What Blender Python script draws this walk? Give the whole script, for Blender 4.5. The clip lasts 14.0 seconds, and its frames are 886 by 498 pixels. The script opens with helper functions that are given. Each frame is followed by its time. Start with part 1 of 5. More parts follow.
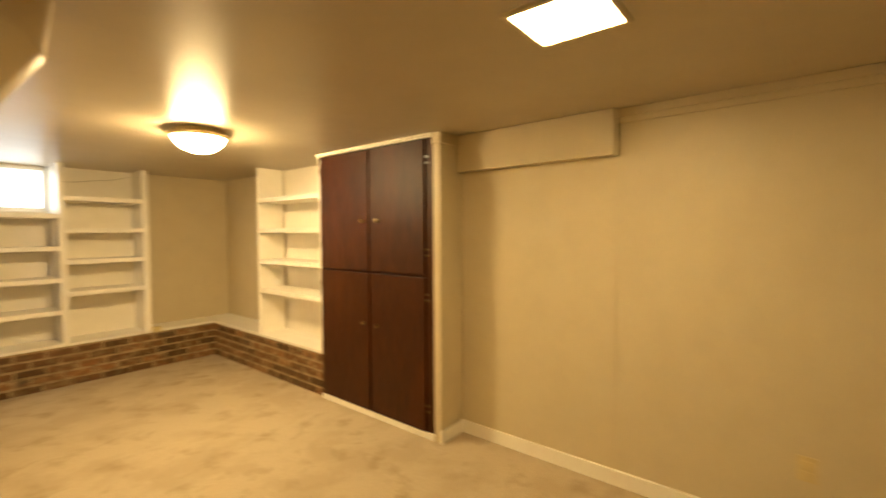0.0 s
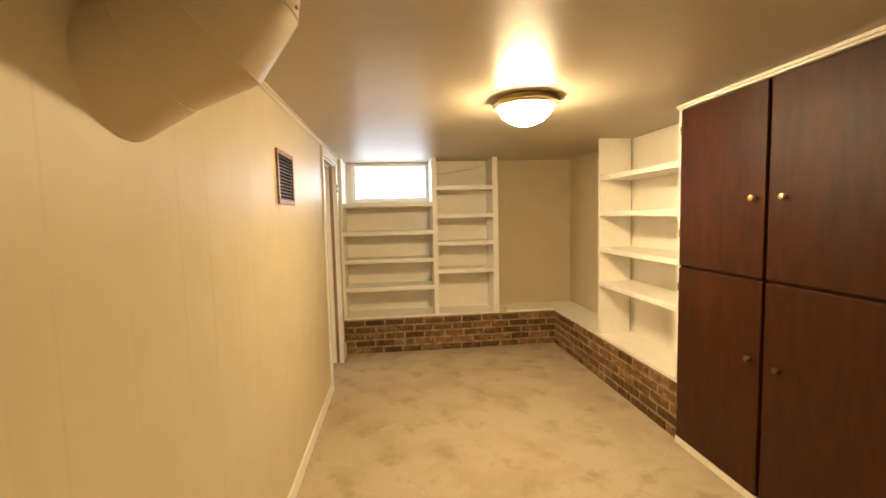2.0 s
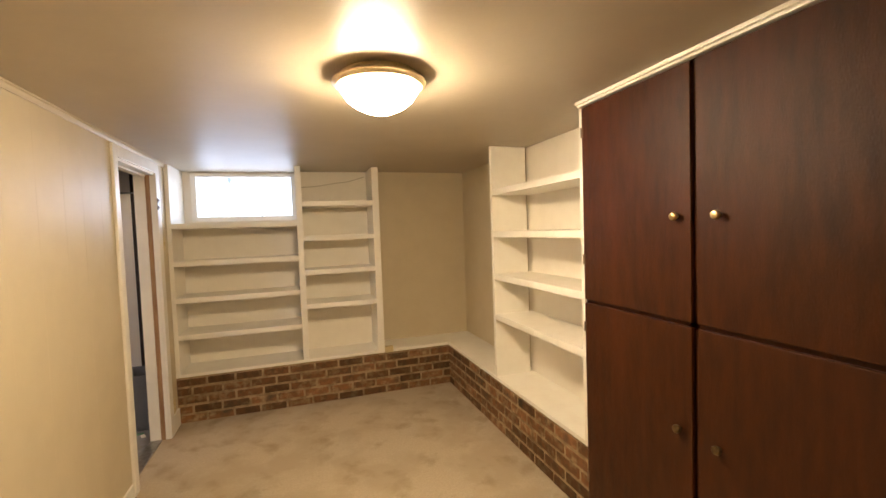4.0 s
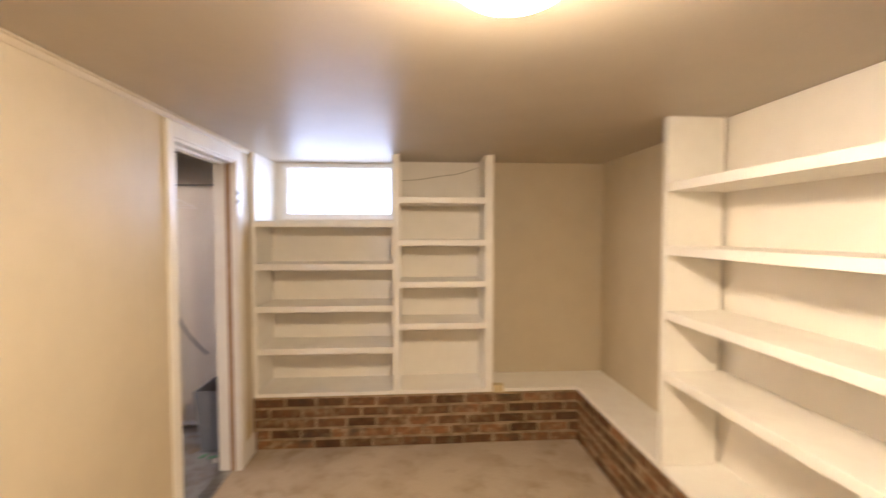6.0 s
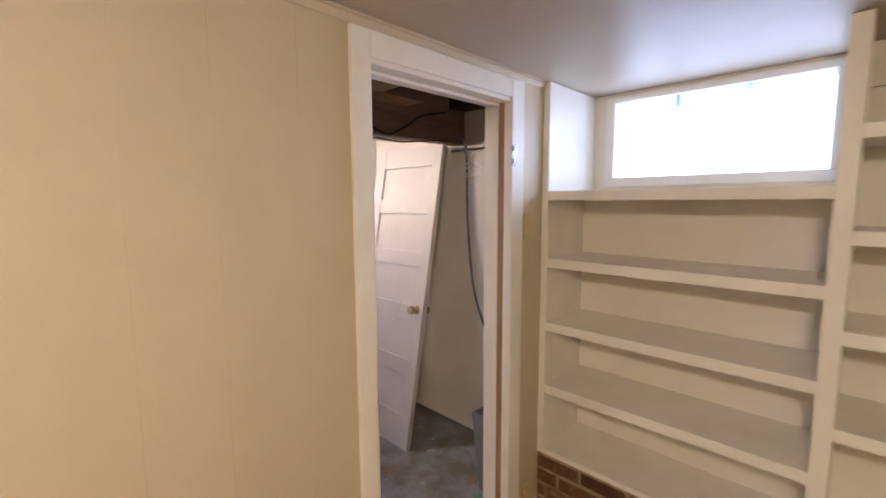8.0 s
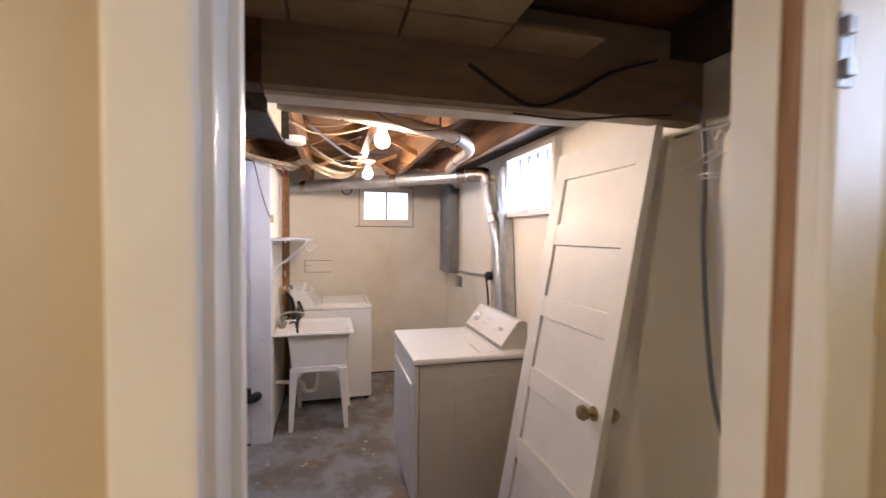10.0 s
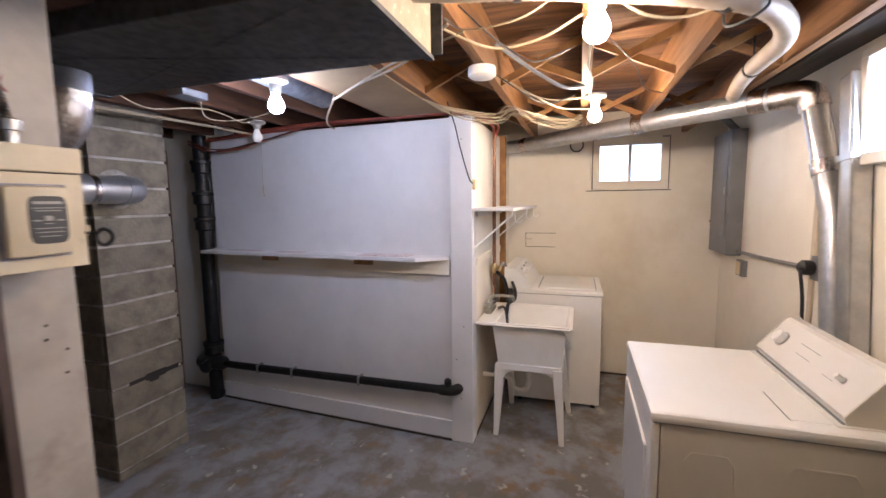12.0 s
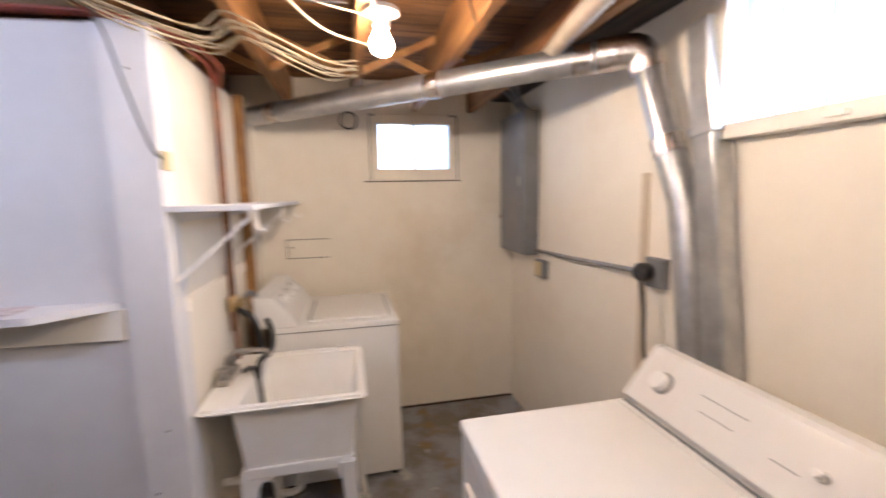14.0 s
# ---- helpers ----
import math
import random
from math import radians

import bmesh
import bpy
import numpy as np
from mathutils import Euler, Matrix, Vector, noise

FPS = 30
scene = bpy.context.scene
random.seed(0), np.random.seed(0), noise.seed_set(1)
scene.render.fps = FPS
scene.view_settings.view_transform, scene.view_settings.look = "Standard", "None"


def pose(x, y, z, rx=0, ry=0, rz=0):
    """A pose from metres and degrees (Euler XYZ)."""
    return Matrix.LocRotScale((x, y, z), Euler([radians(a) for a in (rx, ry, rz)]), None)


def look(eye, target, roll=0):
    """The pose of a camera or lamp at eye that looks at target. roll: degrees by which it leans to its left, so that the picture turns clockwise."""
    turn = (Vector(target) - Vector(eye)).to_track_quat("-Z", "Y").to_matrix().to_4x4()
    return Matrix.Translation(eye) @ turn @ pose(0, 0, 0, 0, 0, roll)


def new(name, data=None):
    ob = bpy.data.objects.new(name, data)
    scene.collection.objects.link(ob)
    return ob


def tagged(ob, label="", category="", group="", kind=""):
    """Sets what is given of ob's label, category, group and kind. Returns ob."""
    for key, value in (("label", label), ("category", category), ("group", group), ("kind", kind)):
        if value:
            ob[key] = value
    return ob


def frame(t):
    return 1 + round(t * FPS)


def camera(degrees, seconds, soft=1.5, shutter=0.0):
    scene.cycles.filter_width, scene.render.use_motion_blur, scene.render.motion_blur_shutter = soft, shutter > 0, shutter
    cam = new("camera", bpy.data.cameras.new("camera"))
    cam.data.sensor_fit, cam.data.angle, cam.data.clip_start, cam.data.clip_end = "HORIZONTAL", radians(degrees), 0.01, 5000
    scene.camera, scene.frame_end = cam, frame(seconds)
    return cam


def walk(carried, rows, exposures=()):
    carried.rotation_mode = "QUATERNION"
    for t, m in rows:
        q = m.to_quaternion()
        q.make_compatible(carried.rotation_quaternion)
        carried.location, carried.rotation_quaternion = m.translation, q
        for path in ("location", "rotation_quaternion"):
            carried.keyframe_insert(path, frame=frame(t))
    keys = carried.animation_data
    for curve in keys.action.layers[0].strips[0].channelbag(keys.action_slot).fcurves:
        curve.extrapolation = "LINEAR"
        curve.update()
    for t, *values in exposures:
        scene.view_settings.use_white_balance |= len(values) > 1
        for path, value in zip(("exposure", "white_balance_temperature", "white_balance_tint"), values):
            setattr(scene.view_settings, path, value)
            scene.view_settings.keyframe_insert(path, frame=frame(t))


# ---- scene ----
cam = camera(92.1, 14.0, shutter=0.5)
PATH = [
    (0, (0.118, -5.361, 1.464), (1.677, -4.111, 1.384), -0.3),
    (0.5, (0.276, -5.112, 1.517), (1.407, -3.464, 1.453), -0.5),
    (1, (0.435, -4.953, 1.53), (1.117, -3.073, 1.475), -1.5),
    (1.5, (0.539, -4.859, 1.537), (0.868, -2.889, 1.442), -1.5),
    (2, (0.6, -4.69, 1.505), (0.814, -2.708, 1.348), -1.4),
    (2.5, (0.644, -4.402, 1.54), (0.845, -2.412, 1.53), -1.0),
    (3, (0.768, -4.194, 1.551), (0.979, -2.205, 1.554), -1.4),
    (3.5, (0.927, -4.089, 1.554), (1.421, -2.151, 1.524), -1.4),
    (3.7, (0.968, -4.062, 1.533), (1.606, -2.169, 1.443), -2.0),
    (5.8, (1.123, -3.200, 1.557), (1.477, -1.232, 1.505), 0.5),
    (6, (1.149, -3.108, 1.578), (1.287, -1.113, 1.497), 0.0),
    (6.5, (1.195, -2.764, 1.534), (0.842, -0.802, 1.377), 1.6),
    (7, (1.108, -2.383, 1.582), (0.355, -0.534, 1.462), 0.6),
    (7.5, (1.132, -2.030, 1.546), (0.004, -0.381, 1.432), 0.2),
    (8, (1.069, -1.742, 1.611), (-0.326, -0.326, 1.389), -0.3),
    (8.5, (0.922, -1.448, 1.539), (-0.648, -0.219, 1.384), 3.1),
    (8.7, (0.855, -1.331, 1.549), (-0.819, -0.246, 1.4), 2.4),
    (10.8, (0.05, -0.772, 1.573), (-1.939, -0.825, 1.368), 0.9),
    (11, (-0.05, -0.758, 1.555), (-2.016, -1.019, 1.297), -0.1),
    (11.5, (-0.213, -0.667, 1.581), (-2.154, -1.117, 1.405), -1.6),
    (12, (-0.391, -0.666, 1.573), (-2.285, -1.271, 1.353), -0.7),
    (12.5, (-0.693, -0.71, 1.552), (-2.603, -1.272, 1.368), 0.1),
    (13, (-0.961, -0.771, 1.554), (-2.874, -1.317, 1.352), -0.6),
    (13.5, (-1.255, -0.761, 1.558), (-3.232, -1.009, 1.382), -2.2),
    (14, (-1.432, -0.722, 1.548), (-3.372, -0.301, 1.299), -1.2),
]
walk(cam, [(t, look(eye, target, roll)) for t, eye, target, roll in PATH],
     exposures=[(0, 0.10, 7700, 9), (1.5, 0.03, 6900, 11), (2.5, -0.10, 6400, 13), (3.5, -0.27, 6050, 16), (5.8, 0.18, 5350, 23), (6.5, -0.20, 5350, 24), (7.5, -0.20, 5250, 24), (8.5, -0.47, 5150, 23.5), (11, -0.24, 5500, 18.5), (14, -0.28, 5500, 17.5)])

# ---------------------------------------------------------------- light
world = bpy.data.worlds.new("World")
scene.world = world
world.use_nodes = True
wn = world.node_tree
sky = wn.nodes.new("ShaderNodeTexSky")
sky.sky_type, sky.sun_disc = "NISHITA", False
sky.sun_elevation, sky.sun_rotation = radians(38), radians(200)
wn.nodes["Background"].inputs["Strength"].default_value = 0.15
wn.links.new(sky.outputs[0], wn.nodes["Background"].inputs[0])

sun = new("sun", bpy.data.lights.new("sun", "SUN"))
sun.data.energy, sun.data.angle, sun.data.color = 2.0, radians(0.5), (1, 0.95, 0.88)
sun.matrix_world = look((-6, -14, 14), (0, 0, 0))


def window_light(name, x, y, z, rz, w, h, watts, color):
    """Daylight from the sky in a window's opening."""
    la = bpy.data.lights.new(name, "AREA")
    la.shape, la.size, la.size_y, la.energy, la.color = "RECTANGLE", w, h, watts, color
    ob = new(name, la)
    ob.matrix_world = pose(x, y, z, 90, 0, rz)
    return ob


DAY = (0.86, 0.93, 1.0)
window_light("sky_light_rec", 0.555, 0.60, 1.92, 180, 0.95, 0.42, 6.5, DAY)
window_light("sky_light_laundry", -2.23, 0.60, 1.93, 180, 0.72, 0.42, 18, DAY)
window_light("sky_light_far", -4.62, -0.27, 1.9, -90, 0.58, 0.36, 4.5, DAY)

# ---------------------------------------------------------------- helpers
W = {}


def base_of(ob):
    return W.get(ob, Vector((0, 0, 0)))


def thing(name, loc, label, category, group="", kind=""):
    """An empty at the base of a thing, which its parts hang from."""
    ob = new(name)
    ob.empty_display_size = 0.1
    ob.location = loc
    W[ob] = Vector(loc)
    return tagged(ob, label, category, group, kind)


def part(name, bm, material, parent=None, label="", smooth=False, loc=None):
    """Links a bmesh in world coordinates as one mesh object, under a thing or a part."""
    me = bpy.data.meshes.new(name)
    o = Vector(loc) if loc is not None else base_of(parent)
    bmesh.ops.translate(bm, verts=bm.verts, vec=-o)
    bmesh.ops.recalc_face_normals(bm, faces=bm.faces)
    for f in bm.faces:
        f.smooth = smooth
    bm.to_mesh(me)
    bm.free()
    me.materials.append(material)
    if smooth:
        me.set_sharp_from_angle(angle=radians(40))
    ob = new(name, me)
    W[ob] = o
    if parent is not None:
        ob.parent = parent
        ob.location = o - base_of(parent)
    else:
        ob.location = o
    return tagged(ob, label)


def single(name, bm, material, label, category, group="", kind="", smooth=False, loc=None):
    return tagged(part(name, bm, material, None, label, smooth, loc), label, category, group, kind)


def box(x0, x1, y0, y1, z0, z1, bev=0.0, m=None, bm=None):
    bm = bm or bmesh.new()
    r = bmesh.ops.create_cube(bm, size=1)
    vs = r["verts"]
    for v in vs:
        v.co = Vector(((x0 + x1) / 2 + v.co.x * abs(x1 - x0), (y0 + y1) / 2 + v.co.y * abs(y1 - y0), (z0 + z1) / 2 + v.co.z * abs(z1 - z0)))
    if bev:
        es = list({e for v in vs for e in v.link_edges})
        r = bmesh.ops.bevel(bm, geom=es, offset=bev, segments=2, affect="EDGES", profile=0.6)
        vs = list({v for f in r["faces"] for v in f.verts} | {v for v in vs if v.is_valid})
    if m is not None:
        bmesh.ops.transform(bm, matrix=m, verts=vs)
    return bm


def boxes(rows, bev=0.0, m=None):
    bm = bmesh.new()
    for r in rows:
        box(*r, bev=bev, m=m, bm=bm)
    return bm


def lathe(profile, cx, cy, n=28, axis="z", bm=None, cz=0.0):
    """Turns (radius, height) pairs round an upright (or x / y) axis."""
    bm = bm or bmesh.new()
    rings = []
    for r, h in profile:
        ring = []
        for i in range(n):
            a = 2 * math.pi * i / n
            u, v = r * math.cos(a), r * math.sin(a)
            co = (cx + u, cy + v, h) if axis == "z" else (h, cy + u, cz + v) if axis == "x" else (cx + u, h, cz + v)
            ring.append(bm.verts.new(co))
        rings.append(ring)
    for a, b in zip(rings, rings[1:]):
        for i in range(n):
            bm.faces.new((a[i], a[(i + 1) % n], b[(i + 1) % n], b[i]))
    bm.faces.new(rings[0])
    bm.faces.new(rings[-1])
    return bm


def smooth_line(pts, n=6):
    """Points of a soft curve through pts."""
    p = [Vector(q) for q in pts]
    p = [p[0] * 2 - p[1]] + p + [p[-1] * 2 - p[-2]]
    out = []
    for i in range(1, len(p) - 2):
        for k in range(n):
            t = k / n
            a, b, c, d = p[i - 1:i + 3]
            out.append(0.5 * ((2 * b) + (c - a) * t + (2 * a - 5 * b + 4 * c - d) * t * t + (3 * b - a - 3 * c + d) * t ** 3))
    return out + [p[-2]]


def tube(pts, r, sides=8, soft=0, bm=None, ripple=0.0):
    """A pipe or cable along pts."""
    pts = smooth_line(pts, soft) if soft else [Vector(q) for q in pts]
    bm = bm or bmesh.new()
    rings, up = [], None
    for i, p in enumerate(pts):
        d = (pts[min(i + 1, len(pts) - 1)] - pts[max(i - 1, 0)]).normalized()
        if up is None:
            up = d.orthogonal().normalized()
        up = (up - d * up.dot(d)).normalized()
        side = d.cross(up)
        rr = r + (ripple if i % 2 else 0)
        rings.append([bm.verts.new(p + (up * math.cos(a) + side * math.sin(a)) * rr) for a in [2 * math.pi * k / sides for k in range(sides)]])
    for a, b in zip(rings, rings[1:]):
        for i in range(sides):
            bm.faces.new((a[i], a[(i + 1) % sides], b[(i + 1) % sides], b[i]))
    bm.faces.new(rings[0])
    bm.faces.new(rings[-1])
    return bm


def prism(poly, lo, hi, axis="z", m=None):
    """Pushes a flat outline through from lo to hi."""
    bm = bmesh.new()
    def co(p, h):
        return (p[0], p[1], h) if axis == "z" else (h, p[0], p[1]) if axis == "x" else (p[0], h, p[1])
    a = [bm.verts.new(co(p, lo)) for p in poly]
    b = [bm.verts.new(co(p, hi)) for p in poly]
    bm.faces.new(a)
    bm.faces.new(b)
    for i in range(len(poly)):
        j = (i + 1) % len(poly)
        bm.faces.new((a[i], a[j], b[j], b[i]))
    if m is not None:
        bmesh.ops.transform(bm, matrix=m, verts=bm.verts)
    return bm


# ---------------------------------------------------------------- materials
def material(name, color, rough=0.5, metal=0.0, color2=None, scale=8.0, detail=4.0, lo=0.4, hi=0.65, bump=0.0, bump_scale=60.0,
             stretch=(1, 1, 1), vary=0.0, island=0.0, spec=0.5, stain=None, stain_scale=2.0, stain_lo=0.5, stain_hi=0.62, rough_vary=0.0, stain2=None, stain2_scale=5.0, stain2_lo=0.55, stain2_hi=0.6):
    """A painted, grained or worn surface: two colours mixed by noise, large stains over them, and fine relief."""
    ma = bpy.data.materials.new(name)
    ma.use_nodes = True
    nt = ma.node_tree
    N, L = nt.nodes, nt.links
    b = N["Principled BSDF"]
    b.inputs["Roughness"].default_value, b.inputs["Metallic"].default_value = rough, metal
    b.inputs["Specular IOR Level"].default_value = spec
    mp = N.new("ShaderNodeMapping")
    geo = N.new("ShaderNodeNewGeometry")
    L.new(geo.outputs["Position"], mp.inputs["Vector"])
    mp.inputs["Scale"].default_value = stretch

    def noise_of(s, d):
        n = N.new("ShaderNodeTexNoise")
        n.inputs["Scale"].default_value, n.inputs["Detail"].default_value, n.inputs["Roughness"].default_value = s, d, 0.6
        L.new(mp.outputs[0], n.inputs["Vector"])
        return n.outputs["Fac"]

    def ramp(fac, a, c):
        r = N.new("ShaderNodeMapRange")
        r.inputs["From Min"].default_value, r.inputs["From Max"].default_value = a, c
        L.new(fac, r.inputs["Value"])
        return r.outputs[0]

    def mix(fac, a, c):
        m = N.new("ShaderNodeMix")
        m.data_type = "RGBA"
        L.new(fac, m.inputs["Factor"])
        for value, s in ((a, m.inputs["A"]), (c, m.inputs["B"])):
            if isinstance(value, tuple):
                s.default_value = (*value, 1)
            else:
                L.new(value, s)
        return m.outputs["Result"]

    first = ramp(noise_of(scale, detail), lo, hi)
    out = mix(first, color, color2 or tuple(c * 0.9 for c in color))
    if stain:
        out = mix(ramp(noise_of(stain_scale, 5.0), stain_lo, stain_hi), out, stain)
    if stain2:
        out = mix(ramp(noise_of(stain2_scale, 7.0), stain2_lo, stain2_hi), out, stain2)
    if vary or island:
        oi = N.new("ShaderNodeObjectInfo") if vary else geo
        hs = N.new("ShaderNodeHueSaturation")
        L.new(ramp(oi.outputs["Random"] if vary else geo.outputs["Random Per Island"], 0, 1), hs.inputs["Value"])
        k = vary or island
        r = hs.inputs["Value"].links[0].from_node
        r.inputs["To Min"].default_value, r.inputs["To Max"].default_value = 1 - k, 1 + k
        L.new(out, hs.inputs["Color"])
        out = hs.outputs[0]
    L.new(out, b.inputs["Base Color"])
    if rough_vary:
        r = N.new("ShaderNodeMapRange")
        r.inputs["To Min"].default_value, r.inputs["To Max"].default_value = rough - rough_vary, rough + rough_vary
        L.new(noise_of(scale * 0.7, 3.0), r.inputs["Value"])
        L.new(r.outputs[0], b.inputs["Roughness"])
    if bump:
        bp = N.new("ShaderNodeBump")
        bp.inputs["Strength"].default_value, bp.inputs["Distance"].default_value = bump, 0.004
        L.new(noise_of(bump_scale, 4.0), bp.inputs["Height"])
        L.new(bp.outputs[0], b.inputs["Normal"])
    return ma


def glow(name, color, strength):
    ma = bpy.data.materials.new(name)
    ma.use_nodes = True
    b = ma.node_tree.nodes["Principled BSDF"]
    b.inputs["Base Color"].default_value = (0.9, 0.9, 0.88, 1)
    b.inputs["Emission Color"].default_value = (*color, 1)
    b.inputs["Emission Strength"].default_value = strength
    return ma


def clear_glass(name):
    ma = bpy.data.materials.new(name)
    ma.use_nodes = True
    b = ma.node_tree.nodes["Principled BSDF"]
    b.inputs["Transmission Weight"].default_value, b.inputs["Roughness"].default_value, b.inputs["IOR"].default_value = 1.0, 0.05, 1.3
    b.inputs["Base Color"].default_value = (0.95, 0.97, 1, 1)
    return ma


WARM = (1.0, 0.755, 0.405)
M_CARPET = material("carpet", (0.54, 0.45, 0.325), 0.95, color2=(0.44, 0.36, 0.255), scale=70, lo=0.2, hi=0.8, bump=1.0, bump_scale=190, spec=0.1,
                    stain=(0.445, 0.36, 0.25), stain_scale=2.6, stain_lo=0.46, stain_hi=0.58, stain2=(0.365, 0.29, 0.19), stain2_scale=5.0, stain2_lo=0.54, stain2_hi=0.70)
M_CEIL = material("satin_ceiling_paint", (0.50, 0.435, 0.34), 0.37, color2=(0.475, 0.41, 0.32), scale=3, bump=0.12, bump_scale=45, spec=0.27, rough_vary=0.05)
M_WALL = material("cream_wall_paint", (0.605, 0.522, 0.365), 0.45, color2=(0.58, 0.497, 0.345), scale=5, bump=0.10, bump_scale=70, spec=0.4)
M_WHITE = material("white_gloss_paint", (0.88, 0.85, 0.77), 0.38, color2=(0.85, 0.81, 0.73), scale=9, bump=0.08, bump_scale=50)
M_BACK = material("shelf_back_paint", (0.88, 0.83, 0.73), 0.5, color2=(0.85, 0.80, 0.70), scale=6, bump=0.12, bump_scale=60)
M_BRICK = material("old_red_brick", (0.205, 0.098, 0.042), 0.85, color2=(0.120, 0.070, 0.035), scale=16, detail=8, bump=1.0, bump_scale=45, vary=0.5, spec=0.25,
                   stain=(0.27, 0.195, 0.105), stain_scale=13, stain_lo=0.50, stain_hi=0.66, stain2=(0.075, 0.055, 0.036), stain2_scale=4.5, stain2_lo=0.55, stain2_hi=0.70)
M_MORTAR = material("lime_mortar", (0.40, 0.295, 0.165), 0.95, color2=(0.21, 0.15, 0.08), scale=12, bump=0.9, bump_scale=110, spec=0.2)
M_WOOD = material("dark_mahogany_veneer", (0.062, 0.0178, 0.0040), 0.40, color2=(0.027, 0.0080, 0.0024), scale=5, detail=7, stretch=(5, 5, 1.1), lo=0.28, hi=0.72, spec=0.2,
                  bump=0.4, bump_scale=55, rough_vary=0.14, stain=(0.076, 0.020, 0.0050), stain_scale=0.9, stain_lo=0.5, stain_hi=0.8)
M_BRASS = material("aged_brass", (0.52, 0.42, 0.25), 0.36, 1.0, color2=(0.45, 0.31, 0.13), scale=30)
M_PAN = material("satin_brass", (0.90, 0.76, 0.46), 0.32, 0.1, color2=(0.80, 0.64, 0.36), scale=22)
M_LAMP = glow("lit_lamp_glass", WARM, 208)
M_PANEL = glow("lit_diffuser", (1.0, 0.745, 0.375), 104)
M_DUCTPAINT = material("painted_duct", (0.60, 0.51, 0.36), 0.42, color2=(0.56, 0.47, 0.33), scale=4, bump=0.05, bump_scale=30)
M_GRFRAME = material("copper_brown_grille_frame", (0.34, 0.165, 0.058), 0.42, 0.1, color2=(0.24, 0.11, 0.042), scale=25)
# Darker copy of the brass for poorly lit lower knobs; lower hinges share it.
M_KNOBD = material("dimmed_brass", (0.22, 0.15, 0.07), 0.4, 0.9, color2=(0.10, 0.07, 0.035), scale=60)
M_SLAT = material("bronze_grille", (0.20, 0.13, 0.08), 0.4, 0.6, color2=(0.14, 0.09, 0.05), scale=30)
M_DARK = material("dark_void", (0.012, 0.011, 0.010), 0.9, scale=5)
M_IVORY = material("ivory_plastic", (0.66, 0.54, 0.29), 0.4, scale=20)
M_RAW = material("bare_jamb_wood", (0.40, 0.24, 0.12), 0.7, color2=(0.28, 0.15, 0.07), scale=6, detail=6, stretch=(8, 8, 1), bump=0.3, bump_scale=40)
M_STEEL = material("worn_steel", (0.45, 0.44, 0.42), 0.4, 1.0, color2=(0.33, 0.31, 0.28), scale=25)
M_CONC = material("worn_painted_concrete", (0.29, 0.297, 0.322), 0.42, color2=(0.175, 0.158, 0.135), scale=4.2, detail=9, lo=0.42, hi=0.58, bump=0.5, bump_scale=25,
                  stain=(0.235, 0.16, 0.085), stain_scale=5.5, stain_lo=0.55, stain_hi=0.68, rough_vary=0.15, stain2=(0.44, 0.43, 0.40), stain2_scale=7.5, stain2_lo=0.625, stain2_hi=0.66)
M_LWALL = material("white_masonry_paint", (0.84, 0.785, 0.68), 0.6, color2=(0.80, 0.74, 0.63), scale=3.5, bump=0.35, bump_scale=28,
                   stain=(0.70, 0.62, 0.49), stain_scale=1.3, stain_lo=0.57, stain_hi=0.8)
M_LPART = material("white_board_paint", (0.72, 0.715, 0.73), 0.55, color2=(0.67, 0.665, 0.68), scale=4, bump=0.15, bump_scale=35,
                   stain=(0.58, 0.57, 0.57), stain_scale=2.1, stain_lo=0.62, stain_hi=0.85)
M_BLOCK = material("grey_concrete_block", (0.215, 0.19, 0.145), 0.95, color2=(0.13, 0.115, 0.09), scale=11, detail=8, bump=1.0, bump_scale=55, vary=0.18, spec=0.2,
                   stain=(0.24, 0.21, 0.17), stain_scale=2.5, stain_lo=0.5, stain_hi=0.8)
M_BLOCKJ = material("pale_block_mortar", (0.42, 0.40, 0.36), 0.95, color2=(0.22, 0.20, 0.17), scale=9, bump=0.8, bump_scale=90)
M_GALV = material("galvanised_steel", (0.56, 0.57, 0.58), 0.34, 0.85, color2=(0.44, 0.45, 0.47), scale=14, lo=0.35, hi=0.65, rough_vary=0.1)
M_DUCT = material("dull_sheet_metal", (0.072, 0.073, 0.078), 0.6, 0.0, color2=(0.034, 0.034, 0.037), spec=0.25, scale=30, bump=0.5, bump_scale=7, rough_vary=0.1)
M_IRON = material("black_iron", (0.007, 0.007, 0.008), 0.42, color2=(0.016, 0.015, 0.014), spec=0.3, scale=20, bump=0.3, bump_scale=60)
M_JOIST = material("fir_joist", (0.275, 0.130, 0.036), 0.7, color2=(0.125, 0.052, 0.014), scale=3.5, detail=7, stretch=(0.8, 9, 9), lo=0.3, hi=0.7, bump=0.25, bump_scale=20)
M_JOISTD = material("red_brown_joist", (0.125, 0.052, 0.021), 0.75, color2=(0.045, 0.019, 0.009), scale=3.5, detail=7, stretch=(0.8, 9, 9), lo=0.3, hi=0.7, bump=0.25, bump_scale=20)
M_POST = material("grimy_white_post", (0.43, 0.395, 0.36), 0.6, color2=(0.34, 0.31, 0.28), scale=7, bump=0.25, bump_scale=30, stain=(0.30, 0.26, 0.23), stain_scale=5, stain_lo=0.62, stain_hi=0.75)
M_STRIP = material("pale_wood_strip", (0.60, 0.51, 0.38), 0.6, color2=(0.54, 0.45, 0.33), scale=8, stretch=(8, 8, 1))
M_FOIL = material("crumpled_foil_tape", (0.72, 0.71, 0.69), 0.22, 1.0, color2=(0.5, 0.42, 0.38), scale=30, bump=1.0, bump_scale=70)
